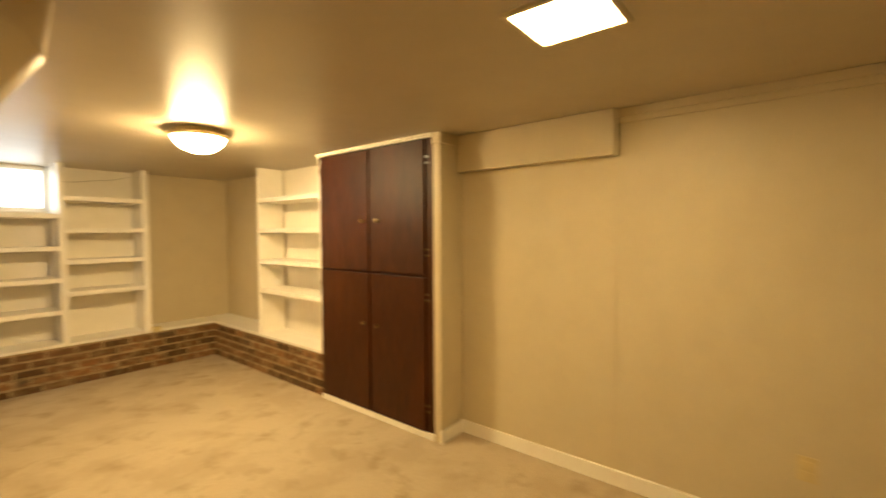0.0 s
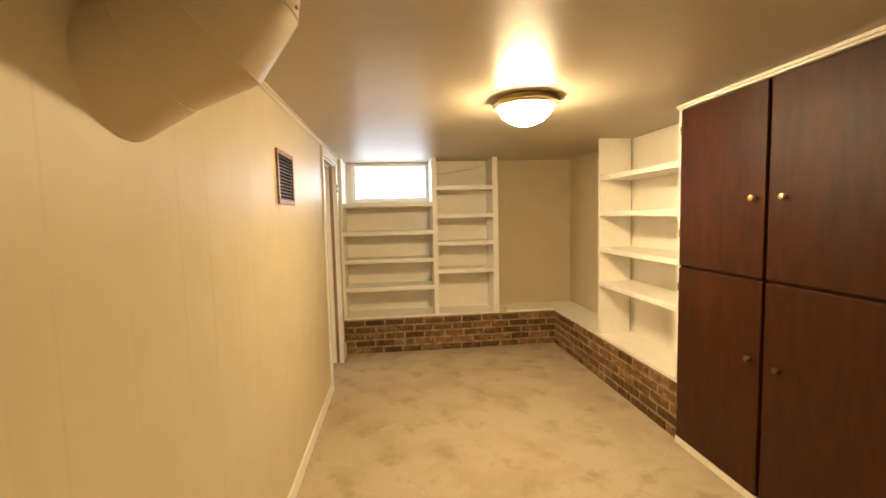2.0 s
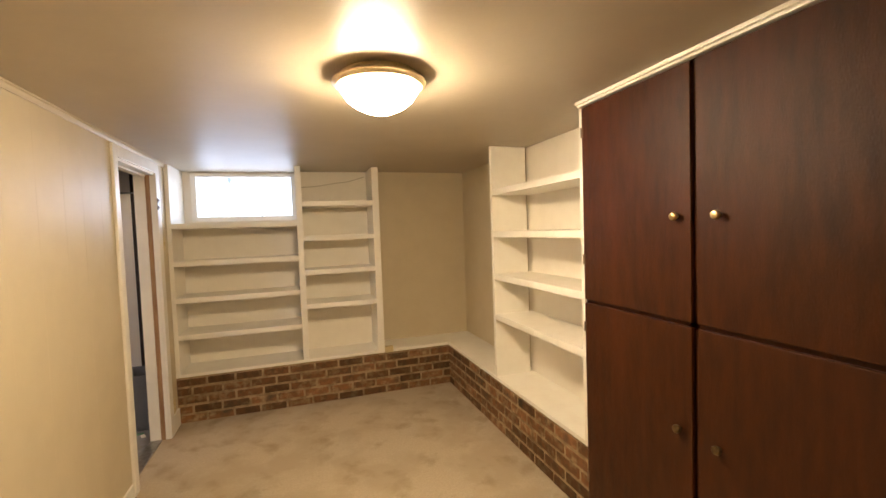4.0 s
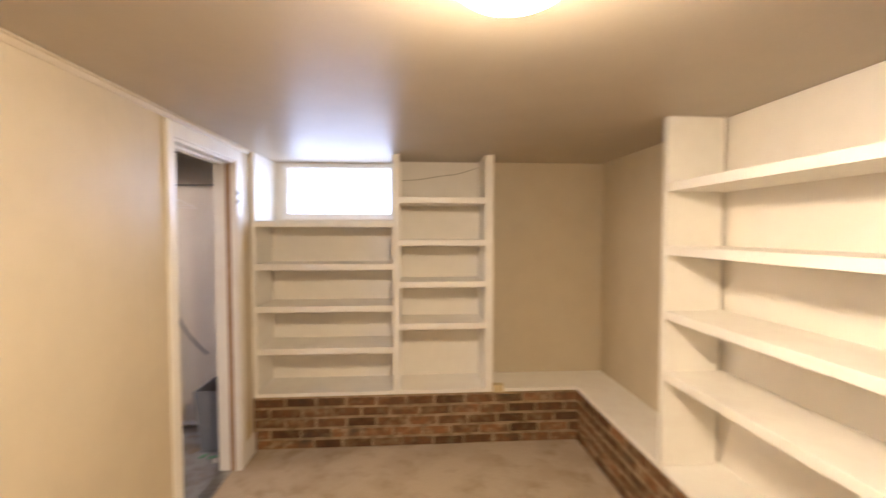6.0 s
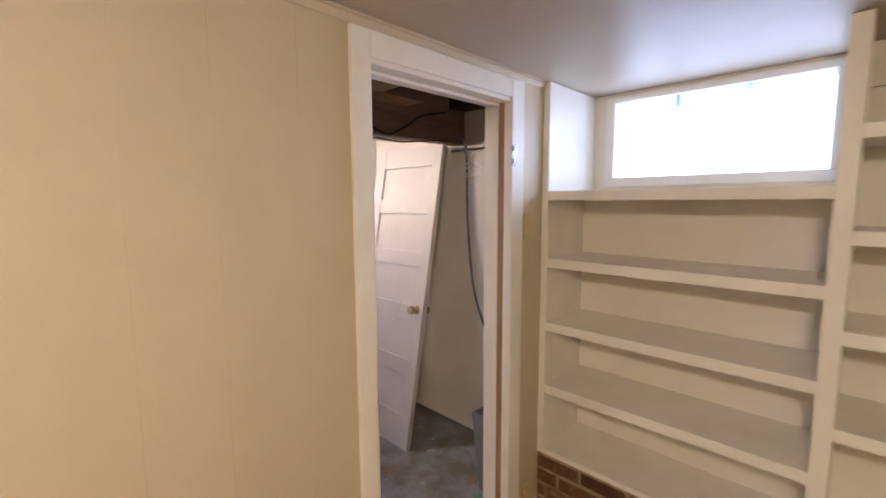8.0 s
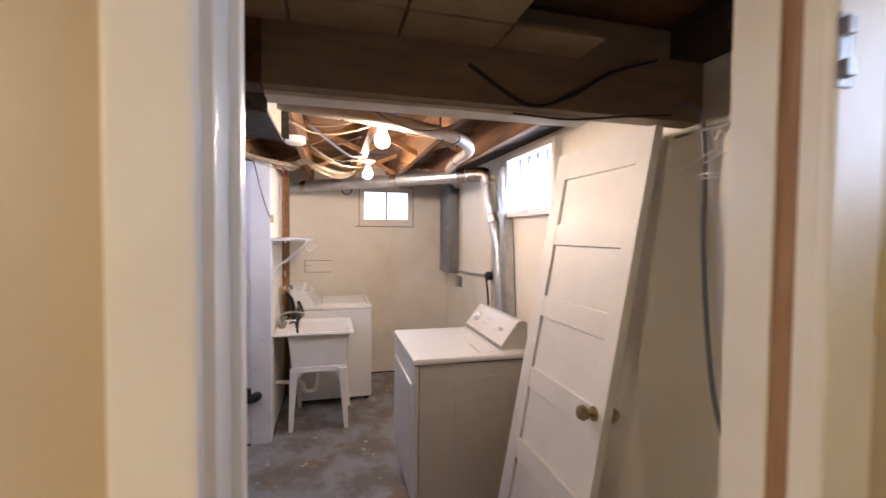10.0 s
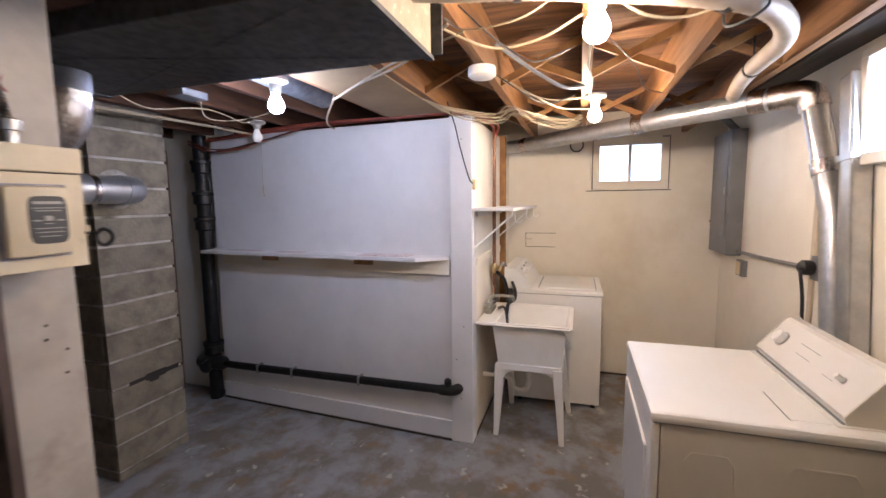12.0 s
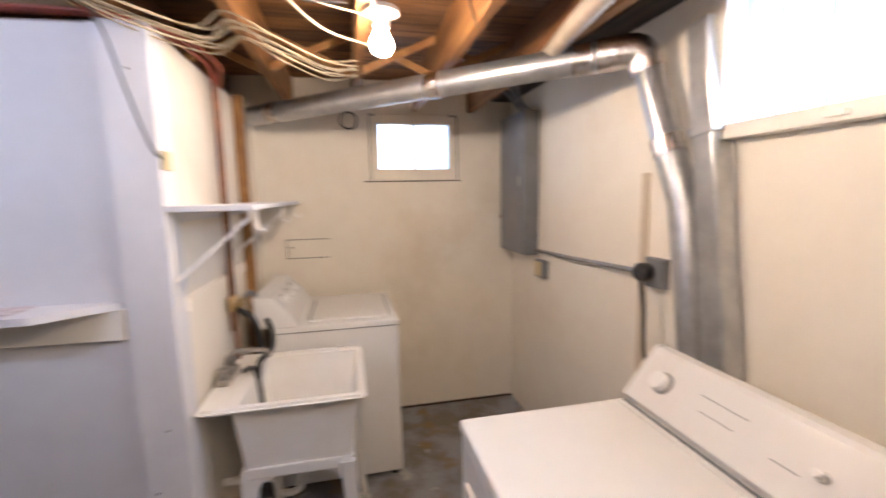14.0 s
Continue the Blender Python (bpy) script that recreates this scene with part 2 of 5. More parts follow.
M_PORC = material("dusty_porcelain", (0.36, 0.34, 0.31), 0.45, color2=(0.30, 0.28, 0.25), scale=20)
M_ENDCAP = material("spangled_duct_end", (0.27, 0.235, 0.175), 0.55, 0.0, color2=(0.20, 0.17, 0.125), scale=18, lo=0.35, hi=0.65, rough_vary=0.15, bump=0.3, bump_scale=60,
                    stain=(0.46, 0.40, 0.29), stain_scale=42, stain_lo=0.60, stain_hi=0.66)
M_DUSTY = material("dusty_round_duct", (0.16, 0.165, 0.18), 0.5, 0.6, color2=(0.08, 0.08, 0.09), scale=12, lo=0.35, hi=0.65, rough_vary=0.15)
M_DIRT = material("dark_grime", (0.03, 0.024, 0.018), 0.95, color2=(0.07, 0.055, 0.04), scale=40)
M_BRIDGE = material("fir_bridging", (0.30, 0.155, 0.045), 0.7, color2=(0.20, 0.09, 0.025), scale=9, bump=0.2, bump_scale=40)
M_SUB = material("subfloor_boards", (0.165, 0.074, 0.020), 0.85, color2=(0.060, 0.025, 0.007), scale=3, detail=7, stretch=(9, 0.8, 9), island=0.3, bump=0.3, bump_scale=20)
# Near-black for the shaded bay over the wall and the dark doorway corner.
M_SILL = material("near_black_fill", (0.045, 0.032, 0.022), 0.8, color2=(0.022, 0.016, 0.012), scale=4, stretch=(0.8, 9, 9), bump=0.3, bump_scale=20)
M_DIM = material("aged_ceiling_tile", (0.33, 0.245, 0.14), 0.9, color2=(0.26, 0.19, 0.11), scale=7, bump=0.3, bump_scale=90)
M_BEAM = material("brown_beam", (0.27, 0.205, 0.13), 0.6, color2=(0.20, 0.15, 0.095), scale=5, stretch=(6, 0.8, 6), bump=0.2, bump_scale=30)
M_SHEET = material("panning_board", (0.21, 0.140, 0.068), 0.8, color2=(0.25, 0.17, 0.085), scale=3.5, bump=0.15, bump_scale=40)
M_ENAMEL = material("white_enamel", (0.82, 0.805, 0.775), 0.28, color2=(0.80, 0.78, 0.745), scale=4)
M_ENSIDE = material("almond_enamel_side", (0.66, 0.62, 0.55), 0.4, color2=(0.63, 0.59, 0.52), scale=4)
M_PLAST = material("white_moulded_plastic", (0.88, 0.86, 0.82), 0.40, color2=(0.85, 0.82, 0.77), scale=10, stain=(0.70, 0.65, 0.57), stain_scale=9, stain_lo=0.68, stain_hi=0.8)
M_FURN = material("dull_grey_cabinet", (0.30, 0.30, 0.31), 0.5, color2=(0.25, 0.25, 0.26), scale=5, stain=(0.2, 0.18, 0.16), stain_scale=4, stain_lo=0.6, stain_hi=0.8)
M_GREY = material("grey_panel_enamel", (0.20, 0.205, 0.215), 0.45, color2=(0.165, 0.17, 0.178), scale=6, stain=(0.2, 0.17, 0.14), stain_scale=4, stain_lo=0.66, stain_hi=0.8)
M_COPPER = material("tarnished_copper", (0.24, 0.115, 0.06), 0.45, 0.8, color2=(0.12, 0.065, 0.04), scale=20)
M_RED = material("red_brown_pipe", (0.26, 0.055, 0.03), 0.45, color2=(0.17, 0.04, 0.025), scale=14)
M_WIRE = material("ivory_cable", (0.35, 0.29, 0.195), 0.55, scale=20)
M_BLACK = material("black_rubber", (0.016, 0.016, 0.017), 0.5, scale=20)
M_HOSE = material("white_vinyl_hose", (0.42, 0.36, 0.29), 0.45, color2=(0.34, 0.28, 0.22), scale=12)
M_COOL = glow("lit_daylight_bulb", (0.80, 0.85, 1.0), 470)
M_BULB = glow("lit_warm_bulb", (1.0, 0.74, 0.45), 790)
M_POSTB = material("brown_painted_post", (0.095, 0.066, 0.060), 0.55, color2=(0.06, 0.042, 0.038), scale=6, bump=0.15, bump_scale=30)
M_CREAM = material("cream_enamel_box", (0.62, 0.55, 0.40), 0.5, color2=(0.55, 0.47, 0.33), scale=9, stain=(0.18, 0.13, 0.09), stain_scale=14, stain_lo=0.66, stain_hi=0.72)
# Grey-blue for the shade painted round the disconnect box's raised panel.
M_BLUEG = material("grey_blue_shade", (0.29, 0.28, 0.32), 0.5, color2=(0.22, 0.21, 0.24), scale=12)
M_DOOR = material("white_door_paint", (0.80, 0.765, 0.70), 0.42, color2=(0.76, 0.72, 0.65), scale=6, bump=0.1, bump_scale=40)
M_BIN = material("grey_plastic_bin", (0.22, 0.23, 0.25), 0.5, scale=8)
M_PAPER = material("printed_paper", (0.66, 0.60, 0.60), 0.7, color2=(0.5, 0.42, 0.44), scale=40)
M_GLASS = clear_glass("window_glass")
# Blue tint stands in for the dimmer, bluish view outside this pane.
M_GLASSB = clear_glass("blue_view_glass")
M_GLASSB.node_tree.nodes["Principled BSDF"].inputs["Base Color"].default_value = (0.55, 0.68, 0.86, 1)
M_SHEETING = clear_glass("cloudy_plastic_sheeting")
M_SHEETING.node_tree.nodes["Principled BSDF"].inputs["Base Color"].default_value = (0.36, 0.40, 0.46, 1)
M_SHEETING.node_tree.nodes["Principled BSDF"].inputs["Roughness"].default_value = 0.45
# Same sheeting, tinted darker to offset the stronger daylight lamp behind window_2.
M_SHEETING_DARK = clear_glass("darker_plastic_sheeting")
M_SHEETING_DARK.node_tree.nodes["Principled BSDF"].inputs["Base Color"].default_value = (0.10, 0.118, 0.145, 1)
M_SHEETING_DARK.node_tree.nodes["Principled BSDF"].inputs["Roughness"].default_value = 0.45
# Dark tone picked to soak up light bounced towards the duct and post.
M_BACKSIDE = material("bounce_damping_lining", (0.20, 0.15, 0.10), 0.8, color2=(0.13, 0.095, 0.062), scale=4, stretch=(8, 8, 0.8), bump=0.2, bump_scale=30)
M_CABLEG = material("dark_armoured_cable", (0.12, 0.115, 0.11), 0.5, 0.6, color2=(0.05, 0.045, 0.04), scale=40)
M_CONSOLE = material("glossy_console_enamel", (0.80, 0.785, 0.76), 0.10, color2=(0.78, 0.75, 0.71), scale=4)
M_BLUEBOX = material("blue_plastic_box", (0.03, 0.10, 0.32), 0.45, scale=20)
M_GREEN = material("green_scrap", (0.16, 0.34, 0.22), 0.6, scale=30)

# ---------------------------------------------------------------- structure: recreation room
CZ = 2.14            # rec room ceiling
NW = 0.45            # inner face of the north outside wall


def struct(name, bm, material, label="", smooth=False):
    return tagged(part(name, bm, material, None, label, smooth), label, kind="structure")


def wall_with_hole(axis, a0, a1, b0, b1, z0, z1, holes):
    """A thick wall; holes are (from, to, bottom, top) along its run. axis: the run."""
    rows = []
    cuts = sorted(holes)
    pos = a0
    for h0, h1, k0, k1 in cuts:
        rows.append((pos, h0, z0, z1))
        rows.append((h0, h1, z0, k0))
        rows.append((h0, h1, k1, z1))
        pos = h1
    rows.append((pos, a1, z0, z1))
    bm = bmesh.new()
    for p, q, r, s in rows:
        if q - p > 1e-4 and s - r > 1e-4:
            box(*((p, q, b0, b1) if axis == "x" else (b0, b1, p, q)), r, s, bm=bm)
    return bm


struct("floor_rec", boxes([(-0.06, 2.80, -6.6, 0.02, -0.10, 0.0), (-1.4, -0.06, -6.6, -4.0, -0.10, 0.0)]), M_CARPET, "beige cut-pile carpet with brown stains")
struct("ceiling_rec", boxes([(-0.112, 2.85, -6.6, NW, CZ, CZ + 0.05), (-1.4, -0.112, -6.6, -3.95, CZ, CZ + 0.05)]), M_CEIL, "satin cream painted ceiling")
struct("wall_north", wall_with_hole("x", -4.6, 2.95, NW, NW + 0.25, -0.1, 2.5, [(-2.59, -1.87, 1.72, 2.14), (0.10, 1.01, 1.70, 2.125)]), M_LWALL, "white painted masonry outside wall")
struct("wall_partition", wall_with_hole("y", -4.05, NW, -0.112, -0.008, 0.0, CZ, [(-0.975, -0.245, 0.0, 2.035)]), M_WALL, "cream painted partition wall")
# Unseen lining, added to cut the bounce into the laundry.
struct("wall_partition_back", wall_with_hole("y", -3.95, 0.42, -0.119, -0.1125, 0.0, 2.15, [(-0.975, -0.245, 0.0, 2.035)]), M_BACKSIDE, "unseen dark lining added behind the partition wall to cut bounced light")
struct("wall_return", box(-1.4, -0.112, -4.05, -3.95, 0, CZ), M_WALL, "cream painted wall end")
struct("wall_hall_west", box(-1.5, -1.4, -6.6, -3.95, 0, CZ), M_WALL, "cream painted wall")
struct("wall_south", box(-1.5, 2.95, -6.7, -6.6, 0, CZ), M_WALL, "cream painted wall")
struct("wall_east", box(2.62, 2.90, -6.6, -3.52, 0, CZ), M_WALL, "cream painted wall board")
struct("wall_east_alcove", box(2.72, 2.90, -3.52, NW, 0, CZ), M_WALL, "cream painted wall board")
struct("wall_north_lining", box(1.735, 2.72, 0.355, NW, 0.40, CZ), M_WALL, "cream painted wall board")
struct("bulkhead", box(2.55, 2.62, -4.62, -3.52, 1.885, CZ - 0.002, 0.004), M_WALL, "cream boxed-in bulkhead under the ceiling")
struct("trim_ceiling_east", boxes([(2.595, 2.62, -6.6, -4.62, 2.095, CZ - 0.001), (2.605, 2.62, -6.6, -4.62, 2.06, 2.095)], 0.003), M_WALL, "painted ceiling moulding")
struct("baseboard_east", box(2.600, 2.62, -6.6, -3.52, 0.0, 0.09, 0.004), M_WHITE, "white baseboard")
struct("wall_east_board", box(2.615, 2.62, -4.62, -3.535, 0.09, 1.885, 0.001), M_WALL, "cream painted wall board below the bulkhead")
struct("baseboard_west", box(0.0, 0.014, -4.05, -1.045, 0.0, 0.085, 0.004), M_WHITE, "cream white baseboard")
struct("baseboard_west_end", box(0.0, 0.016, -0.175, -0.005, 0.0, 0.14, 0.004), M_WHITE, "white baseboard block")
struct("trim_ceiling_west", prism([(0.0, CZ - 0.001), (0.020, CZ - 0.001), (0.020, CZ - 0.007), (0.012, CZ - 0.010), (0.010, CZ - 0.022), (0.006, CZ - 0.030), (0.0, CZ - 0.030)], -4.05, 0.0, "y"), M_WALL, "cream crown moulding")
# crown outline is given in x and z
PANEL_EDGES = [-4.05, -3.99, -3.885, -3.67, -3.425, -3.24, -3.02, -2.83, -2.60, -2.40, -2.21, -2.02, -1.80, -1.58, -1.40, -1.19, -0.975]
wall_panels = bpy.data.objects["wall_partition"]
for a, b in zip(PANEL_EDGES, PANEL_EDGES[1:]):
    part("panel", box(-0.008, 0.0, a, b, 0.0, CZ - 0.001, 0.0011), M_WALL, wall_panels)
part("panel", box(-0.008, 0.0, -0.975, -0.245, 2.035, CZ - 0.001), M_WALL, wall_panels)
part("panel", box(-0.008, 0.0, -0.243, 0.0, 0.0, CZ - 0.001, 0.001), M_WALL, wall_panels)

# doorway: lining, casing and the bare hinge-side wood
door_frame = thing("door_1", (0, -0.61, 0), "white painted door casing with no door hung", "door frame", kind="structure")
part("jamb", box(-0.13, 0.004, -0.975, -0.957, 0.0, 2.035, 0.002), M_WHITE, door_frame)
part("jamb", box(-0.13, -0.058, -0.263, -0.245, 0.0, 2.035, 0.002), M_WHITE, door_frame)
part("jamb", box(-0.058, -0.026, -0.260, -0.245, 0.0, 2.035, 0.002), M_RAW, door_frame, "bare brown wood where the hinges sat")
part("jamb", box(-0.026, -0.0005, -0.2635, -0.245, 0.0, 2.035, 0.002), M_WHITE, door_frame)
part("head_jamb", box(-0.13, 0.004, -0.957, -0.263, 2.015, 2.035, 0.002), M_WHITE, door_frame)
part("door_stop", box(-0.075, -0.05, -0.957, -0.947, 0.0, 2.015, 0.002), M_WHITE, door_frame)
part("door_stop", box(-0.075, -0.05, -0.957, -0.263, 2.003, 2.015, 0.002), M_WHITE, door_frame)
part("casing", box(0.0, 0.017, -1.035, -0.968, 0.0, 2.105, 0.005), M_WHITE, door_frame)
part("casing", box(0.0, 0.017, -0.266, -0.178, 0.0, 2.105, 0.005), M_WHITE, door_frame)
part("casing", box(0.0, 0.0175, -0.968, -0.266, 2.03, 2.105, 0.005), M_WHITE, door_frame)
part("hinge_leaf", boxes([(0.016, 0.020, -0.268, -0.245, 1.755, 1.845), (0.018, 0.032, -0.272, -0.256, 1.765, 1.785), (0.018, 0.032, -0.272, -0.256, 1.815, 1.835)], 0.001), M_STEEL, door_frame, "painted steel hinge leaf")
part("hinge_leaf", box(-0.055, -0.027, -0.262, -0.2585, 0.22, 0.31, 0.001), M_RAW, door_frame, "bare hinge mortise")
part("threshold", box(-0.13, -0.05, -0.957, -0.263, 0.0, 0.006, 0.002), M_STEEL, door_frame, "worn metal carpet edge")


def plate(name, y, z, h, holes, label):
    t = thing(name, (0, y, z - h / 2), label, "wall plate")
    part("plate", box(0.0, 0.006, y - 0.035, y + 0.035, z - h / 2, z + h / 2, 0.002), M_IVORY, t)
    for k in holes:
        part("toggle", box(0.006, 0.014, y - 0.006, y + 0.006, z + k - 0.012, z + k + 0.012, 0.002), M_IVORY, t)
    return t


plate("light_switch", -0.12, 1.50, 0.115, [0], "ivory light switch beside the doorway")
plate("wall_outlet", -0.115, 0.20, 0.115, [0.022, -0.022], "ivory outlet low beside the doorway")
t = thing("wall_outlet", (2.62, -5.46, 0.325), "ivory outlet on the cream wall above the baseboard", "wall plate")
part("plate", box(2.614, 2.62, -5.495, -5.425, 0.325, 0.44, 0.002), M_IVORY, t)
for k in (0.345, 0.393):
    part("socket", box(2.610, 2.614, -5.476, -5.444, k, k + 0.027, 0.001), M_IVORY, t)

# return-air grille
gr = thing("return_grille", (0, -2.24, 1.59), "bronze louvred return-air grille on the cream wall", "vent")
part("frame", boxes([(0.0, 0.012, -2.41, -2.07, 1.585, 1.61), (0.0, 0.012, -2.41, -2.07, 1.845, 1.87), (0.0, 0.012, -2.41, -2.385, 1.61, 1.845), (0.0, 0.012, -2.095, -2.07, 1.61, 1.845)], 0.003), M_GRFRAME, gr)
part("backing", box(-0.006, 0.001, -2.386, -2.094, 1.61, 1.845), M_DARK, gr)
for i in range(13):
    z = 1.618 + i * 0.018
    part("slat", prism([(0.001, z), (0.010, z - 0.008), (0.010, z - 0.0065), (0.001, z + 0.0015)], -2.386, -2.094, "y"), M_SLAT, gr)

# ---------------------------------------------------------------- window kind
def basement_window(name, x0, x1, z0, z1, y, label, bars=0, sheeting=None):
    w = thing(name, ((x0 + x1) / 2, y, z0), label, "window", kind="structure")
    f = 0.045
    part("frame", boxes([(x0, x1, y - 0.02, y + 0.05, z0, z0 + f), (x0, x1, y - 0.02, y + 0.05, z1 - f * 0.7, z1), (x0, x0 + f, y - 0.02, y + 0.05, z0 + f, z1 - f * 0.7),
                         (x1 - f, x1, y - 0.02, y + 0.05, z0 + f, z1 - f * 0.7)], 0.004), M_WHITE, w)
    pane = part("pane", box(x0 + f, x1 - f, y + 0.02, y + 0.024, z0 + f, z1 - f * 0.7), M_GLASS, w)
    pane.visible_shadow = False
    part("latch", boxes([((x0 + x1) / 2 - 0.025, (x0 + x1) / 2 + 0.025, y - 0.032, y - 0.02, z0 + 0.012, z0 + 0.028)], 0.003), M_WHITE, w)
    for i in range(bars):
        x = x0 + f + (x1 - x0 - 2 * f) * (i + 1) / (bars + 1)
        part("glazing_bar", box(x - 0.007, x + 0.007, y + 0.026, y + 0.036, z0 + f, z1 - f * 0.7), sheeting or M_SHEETING, w).visible_shadow = False
    sheet = bmesh.new()
    wave = random.Random(int(abs(x0) * 100))
    n = 26
    drop = [wave.uniform(0.012, 0.045) + 0.02 * math.sin(k * 0.9) for k in range(n + 1)]
    hi, lo = [], []
    for k in range(n + 1):
        x = x0 + f + (x1 - x0 - 2 * f) * k / n
        yy = y + 0.044 + 0.004 * math.sin(k * 1.7)
        hi.append(sheet.verts.new((x, yy, z1 - f * 0.7)))
        lo.append(sheet.verts.new((x, yy, z1 - f * 0.7 - max(0.012, drop[k]) - (0.16 if k < 2 else 0))))
    for k in range(n):
        sheet.faces.new((hi[k], hi[k + 1], lo[k + 1], lo[k]))
    bmesh.ops.solidify(sheet, geom=list(sheet.faces), thickness=0.0015)
    part("plastic_sheeting", sheet, sheeting or M_SHEETING, w, "ragged cloudy plastic sheeting outside the pane").visible_shadow = False
    return w


basement_window("window_1", 0.095, 1.005, 1.68, 2.125, 0.455, "white wooden basement hopper window, blown-out daylight behind", bars=2)
basement_window("window_2", -2.605, -1.865, 1.70, 2.15, 0.42, "white wooden basement window with narrow glazing bars", bars=4, sheeting=M_SHEETING_DARK)

# ---------------------------------------------------------------- brick base and ledge
BH = 0.385
knee = struct("wall_brick_base", boxes([(0.0, 2.72, 0.005, NW, 0.0, BH), (2.385, 2.72, -2.19, 0.005, 0.0, BH)]), M_MORTAR, "low brick base wall with wide pale joints")
ledge = struct("ledge", boxes([(0.0, 2.72, -0.004, NW, BH, BH + 0.026), (2.374, 2.72, -2.19, -0.004, BH, BH + 0.026)], 0.003), M_WHITE, "white painted ledge on the brick base")


# ---------------------------------------------------------------- shelves
shelf_case = thing("bookcase", (0.87, 0.17, BH + 0.026), "white painted built-in bookcase with empty shelves under a basement window", "bookcase")
ZL = BH + 0.026
part("upright", box(0.002, 0.034, -0.006, 0.352, ZL, CZ - 0.003, 0.002), M_WHITE, shelf_case)
part("upright", box(1.0, 1.050, -0.006, 0.352, ZL, CZ - 0.003, 0.002), M_WHITE, shelf_case)
part("upright", box(1.675, 1.735, -0.006, 0.352, ZL, CZ - 0.003, 0.002), M_WHITE, shelf_case)
for z in (1.612, 1.303, 0.999, 0.693):
    part("shelf", box(0.034, 1.0, -0.004, 0.345, z, z + 0.043, 0.002), M_WHITE, shelf_case)
for z in (1.785, 1.475, 1.17, 0.862):
    part("shelf", box(1.050, 1.675, -0.004, 0.345, z, z + 0.043, 0.002), M_WHITE, shelf_case)
part("back_panel", box(0.034, 1.0, 0.345, 0.352, ZL, 1.612), M_BACK, shelf_case)
part("back_panel", box(1.050, 1.675, 0.345, 0.352, ZL, CZ - 0.003), M_BACK, shelf_case)
part("side_lining", box(0.002, 0.034, 0.352, 0.452, 1.612, CZ - 0.003), M_WHITE, shelf_case)
part("side_lining", box(1.0, 1.025, 0.352, 0.452, 1.612, CZ - 0.003), M_WHITE, shelf_case)
part("sill", box(0.034, 1.0, 0.345, 0.452, 1.627, 1.655), M_WHITE, shelf_case)
single("wall_cable", tube([(1.056, 0.338, 1.985), (1.2, 0.335, 1.995), (1.38, 0.335, 2.025), (1.5, 0.335, 2.04), (1.66, 0.338, 2.09)], 0.0022, 6, 5), M_WIRE, "thin cable loosely hung across the bookcase back", "cable", smooth=True)
op = thing("wall_outlet", (1.77, -0.004, 0.36), "ivory surface outlet box on the white ledge", "wall plate")
part("box", box(1.735, 1.815, -0.02, 0.04, BH + 0.0, BH + 0.055, 0.005), M_IVORY, op)
part("cover", box(1.740, 1.810, -0.024, -0.02, BH + 0.005, BH + 0.05, 0.001), M_IVORY, op)

side_case = thing("bookcase", (2.55, -1.63, ZL), "white painted shelves between the end panel and the dark cabinet", "bookcase")
part("end_panel", box(2.378, 2.665, -1.105, -1.07, ZL, CZ - 0.003, 0.002), M_WHITE, side_case)
for z in (1.773, 1.465, 1.148, 0.845):
    part("shelf", box(2.380, 2.69, -2.165, -1.105, z, z + 0.042, 0.002), M_WHITE, side_case)
part("back_panel", box(2.69, 2.719, -2.165, -1.072, ZL, CZ - 0.003), M_BACK, side_case)
part("upright", box(2.366, 2.40, -2.19, -2.165, ZL, CZ - 0.003, 0.002), M_WHITE, side_case)

# ---------------------------------------------------------------- tall dark cabinet
XF = 2.37
cab = thing("cabinet", (2.54, -2.83, 0), "tall dark mahogany cabinet with four doors and brass knobs", "cabinet")
part("body", boxes([(XF + 0.02, 2.72, -3.52, -2.19, 0.0, CZ - 0.003)]), M_WOOD, cab)
part("face_frame", boxes([(XF + 0.004, XF + 0.02, -3.47, -3.395, 0.045, 2.112), (XF + 0.004, XF + 0.02, -3.395, -2.195, 1.135, 1.175), (XF + 0.004, XF + 0.02, -2.835, -2.795, 0.045, 2.112),
                          (XF + 0.004, XF + 0.02, -3.395, -2.195, 0.045, 0.06), (XF + 0.004, XF + 0.02, -3.395, -2.195, 2.09, 2.112)]), M_WOOD, cab)


def knob(y, z, parent, mat=None):
    return part("knob", lathe([(0.006, XF - 0.012), (0.006, XF - 0.026), (0.014, XF - 0.028), (0.017, XF - 0.036), (0.014, XF - 0.044), (0.006, XF - 0.047)], 0, y, 14, "x", cz=z), mat or M_BRASS, parent, "round brass knob", True)


def hinge(y, z, parent):
    for k in (-0.021, 0.021):
        part("hinge", box(XF - 0.004, XF + 0.0035, y - 0.022, y + 0.004, z + k - 0.007, z + k + 0.007, 0.001), M_STEEL if z > 1.9 else M_KNOBD, parent, "small exposed hinge")


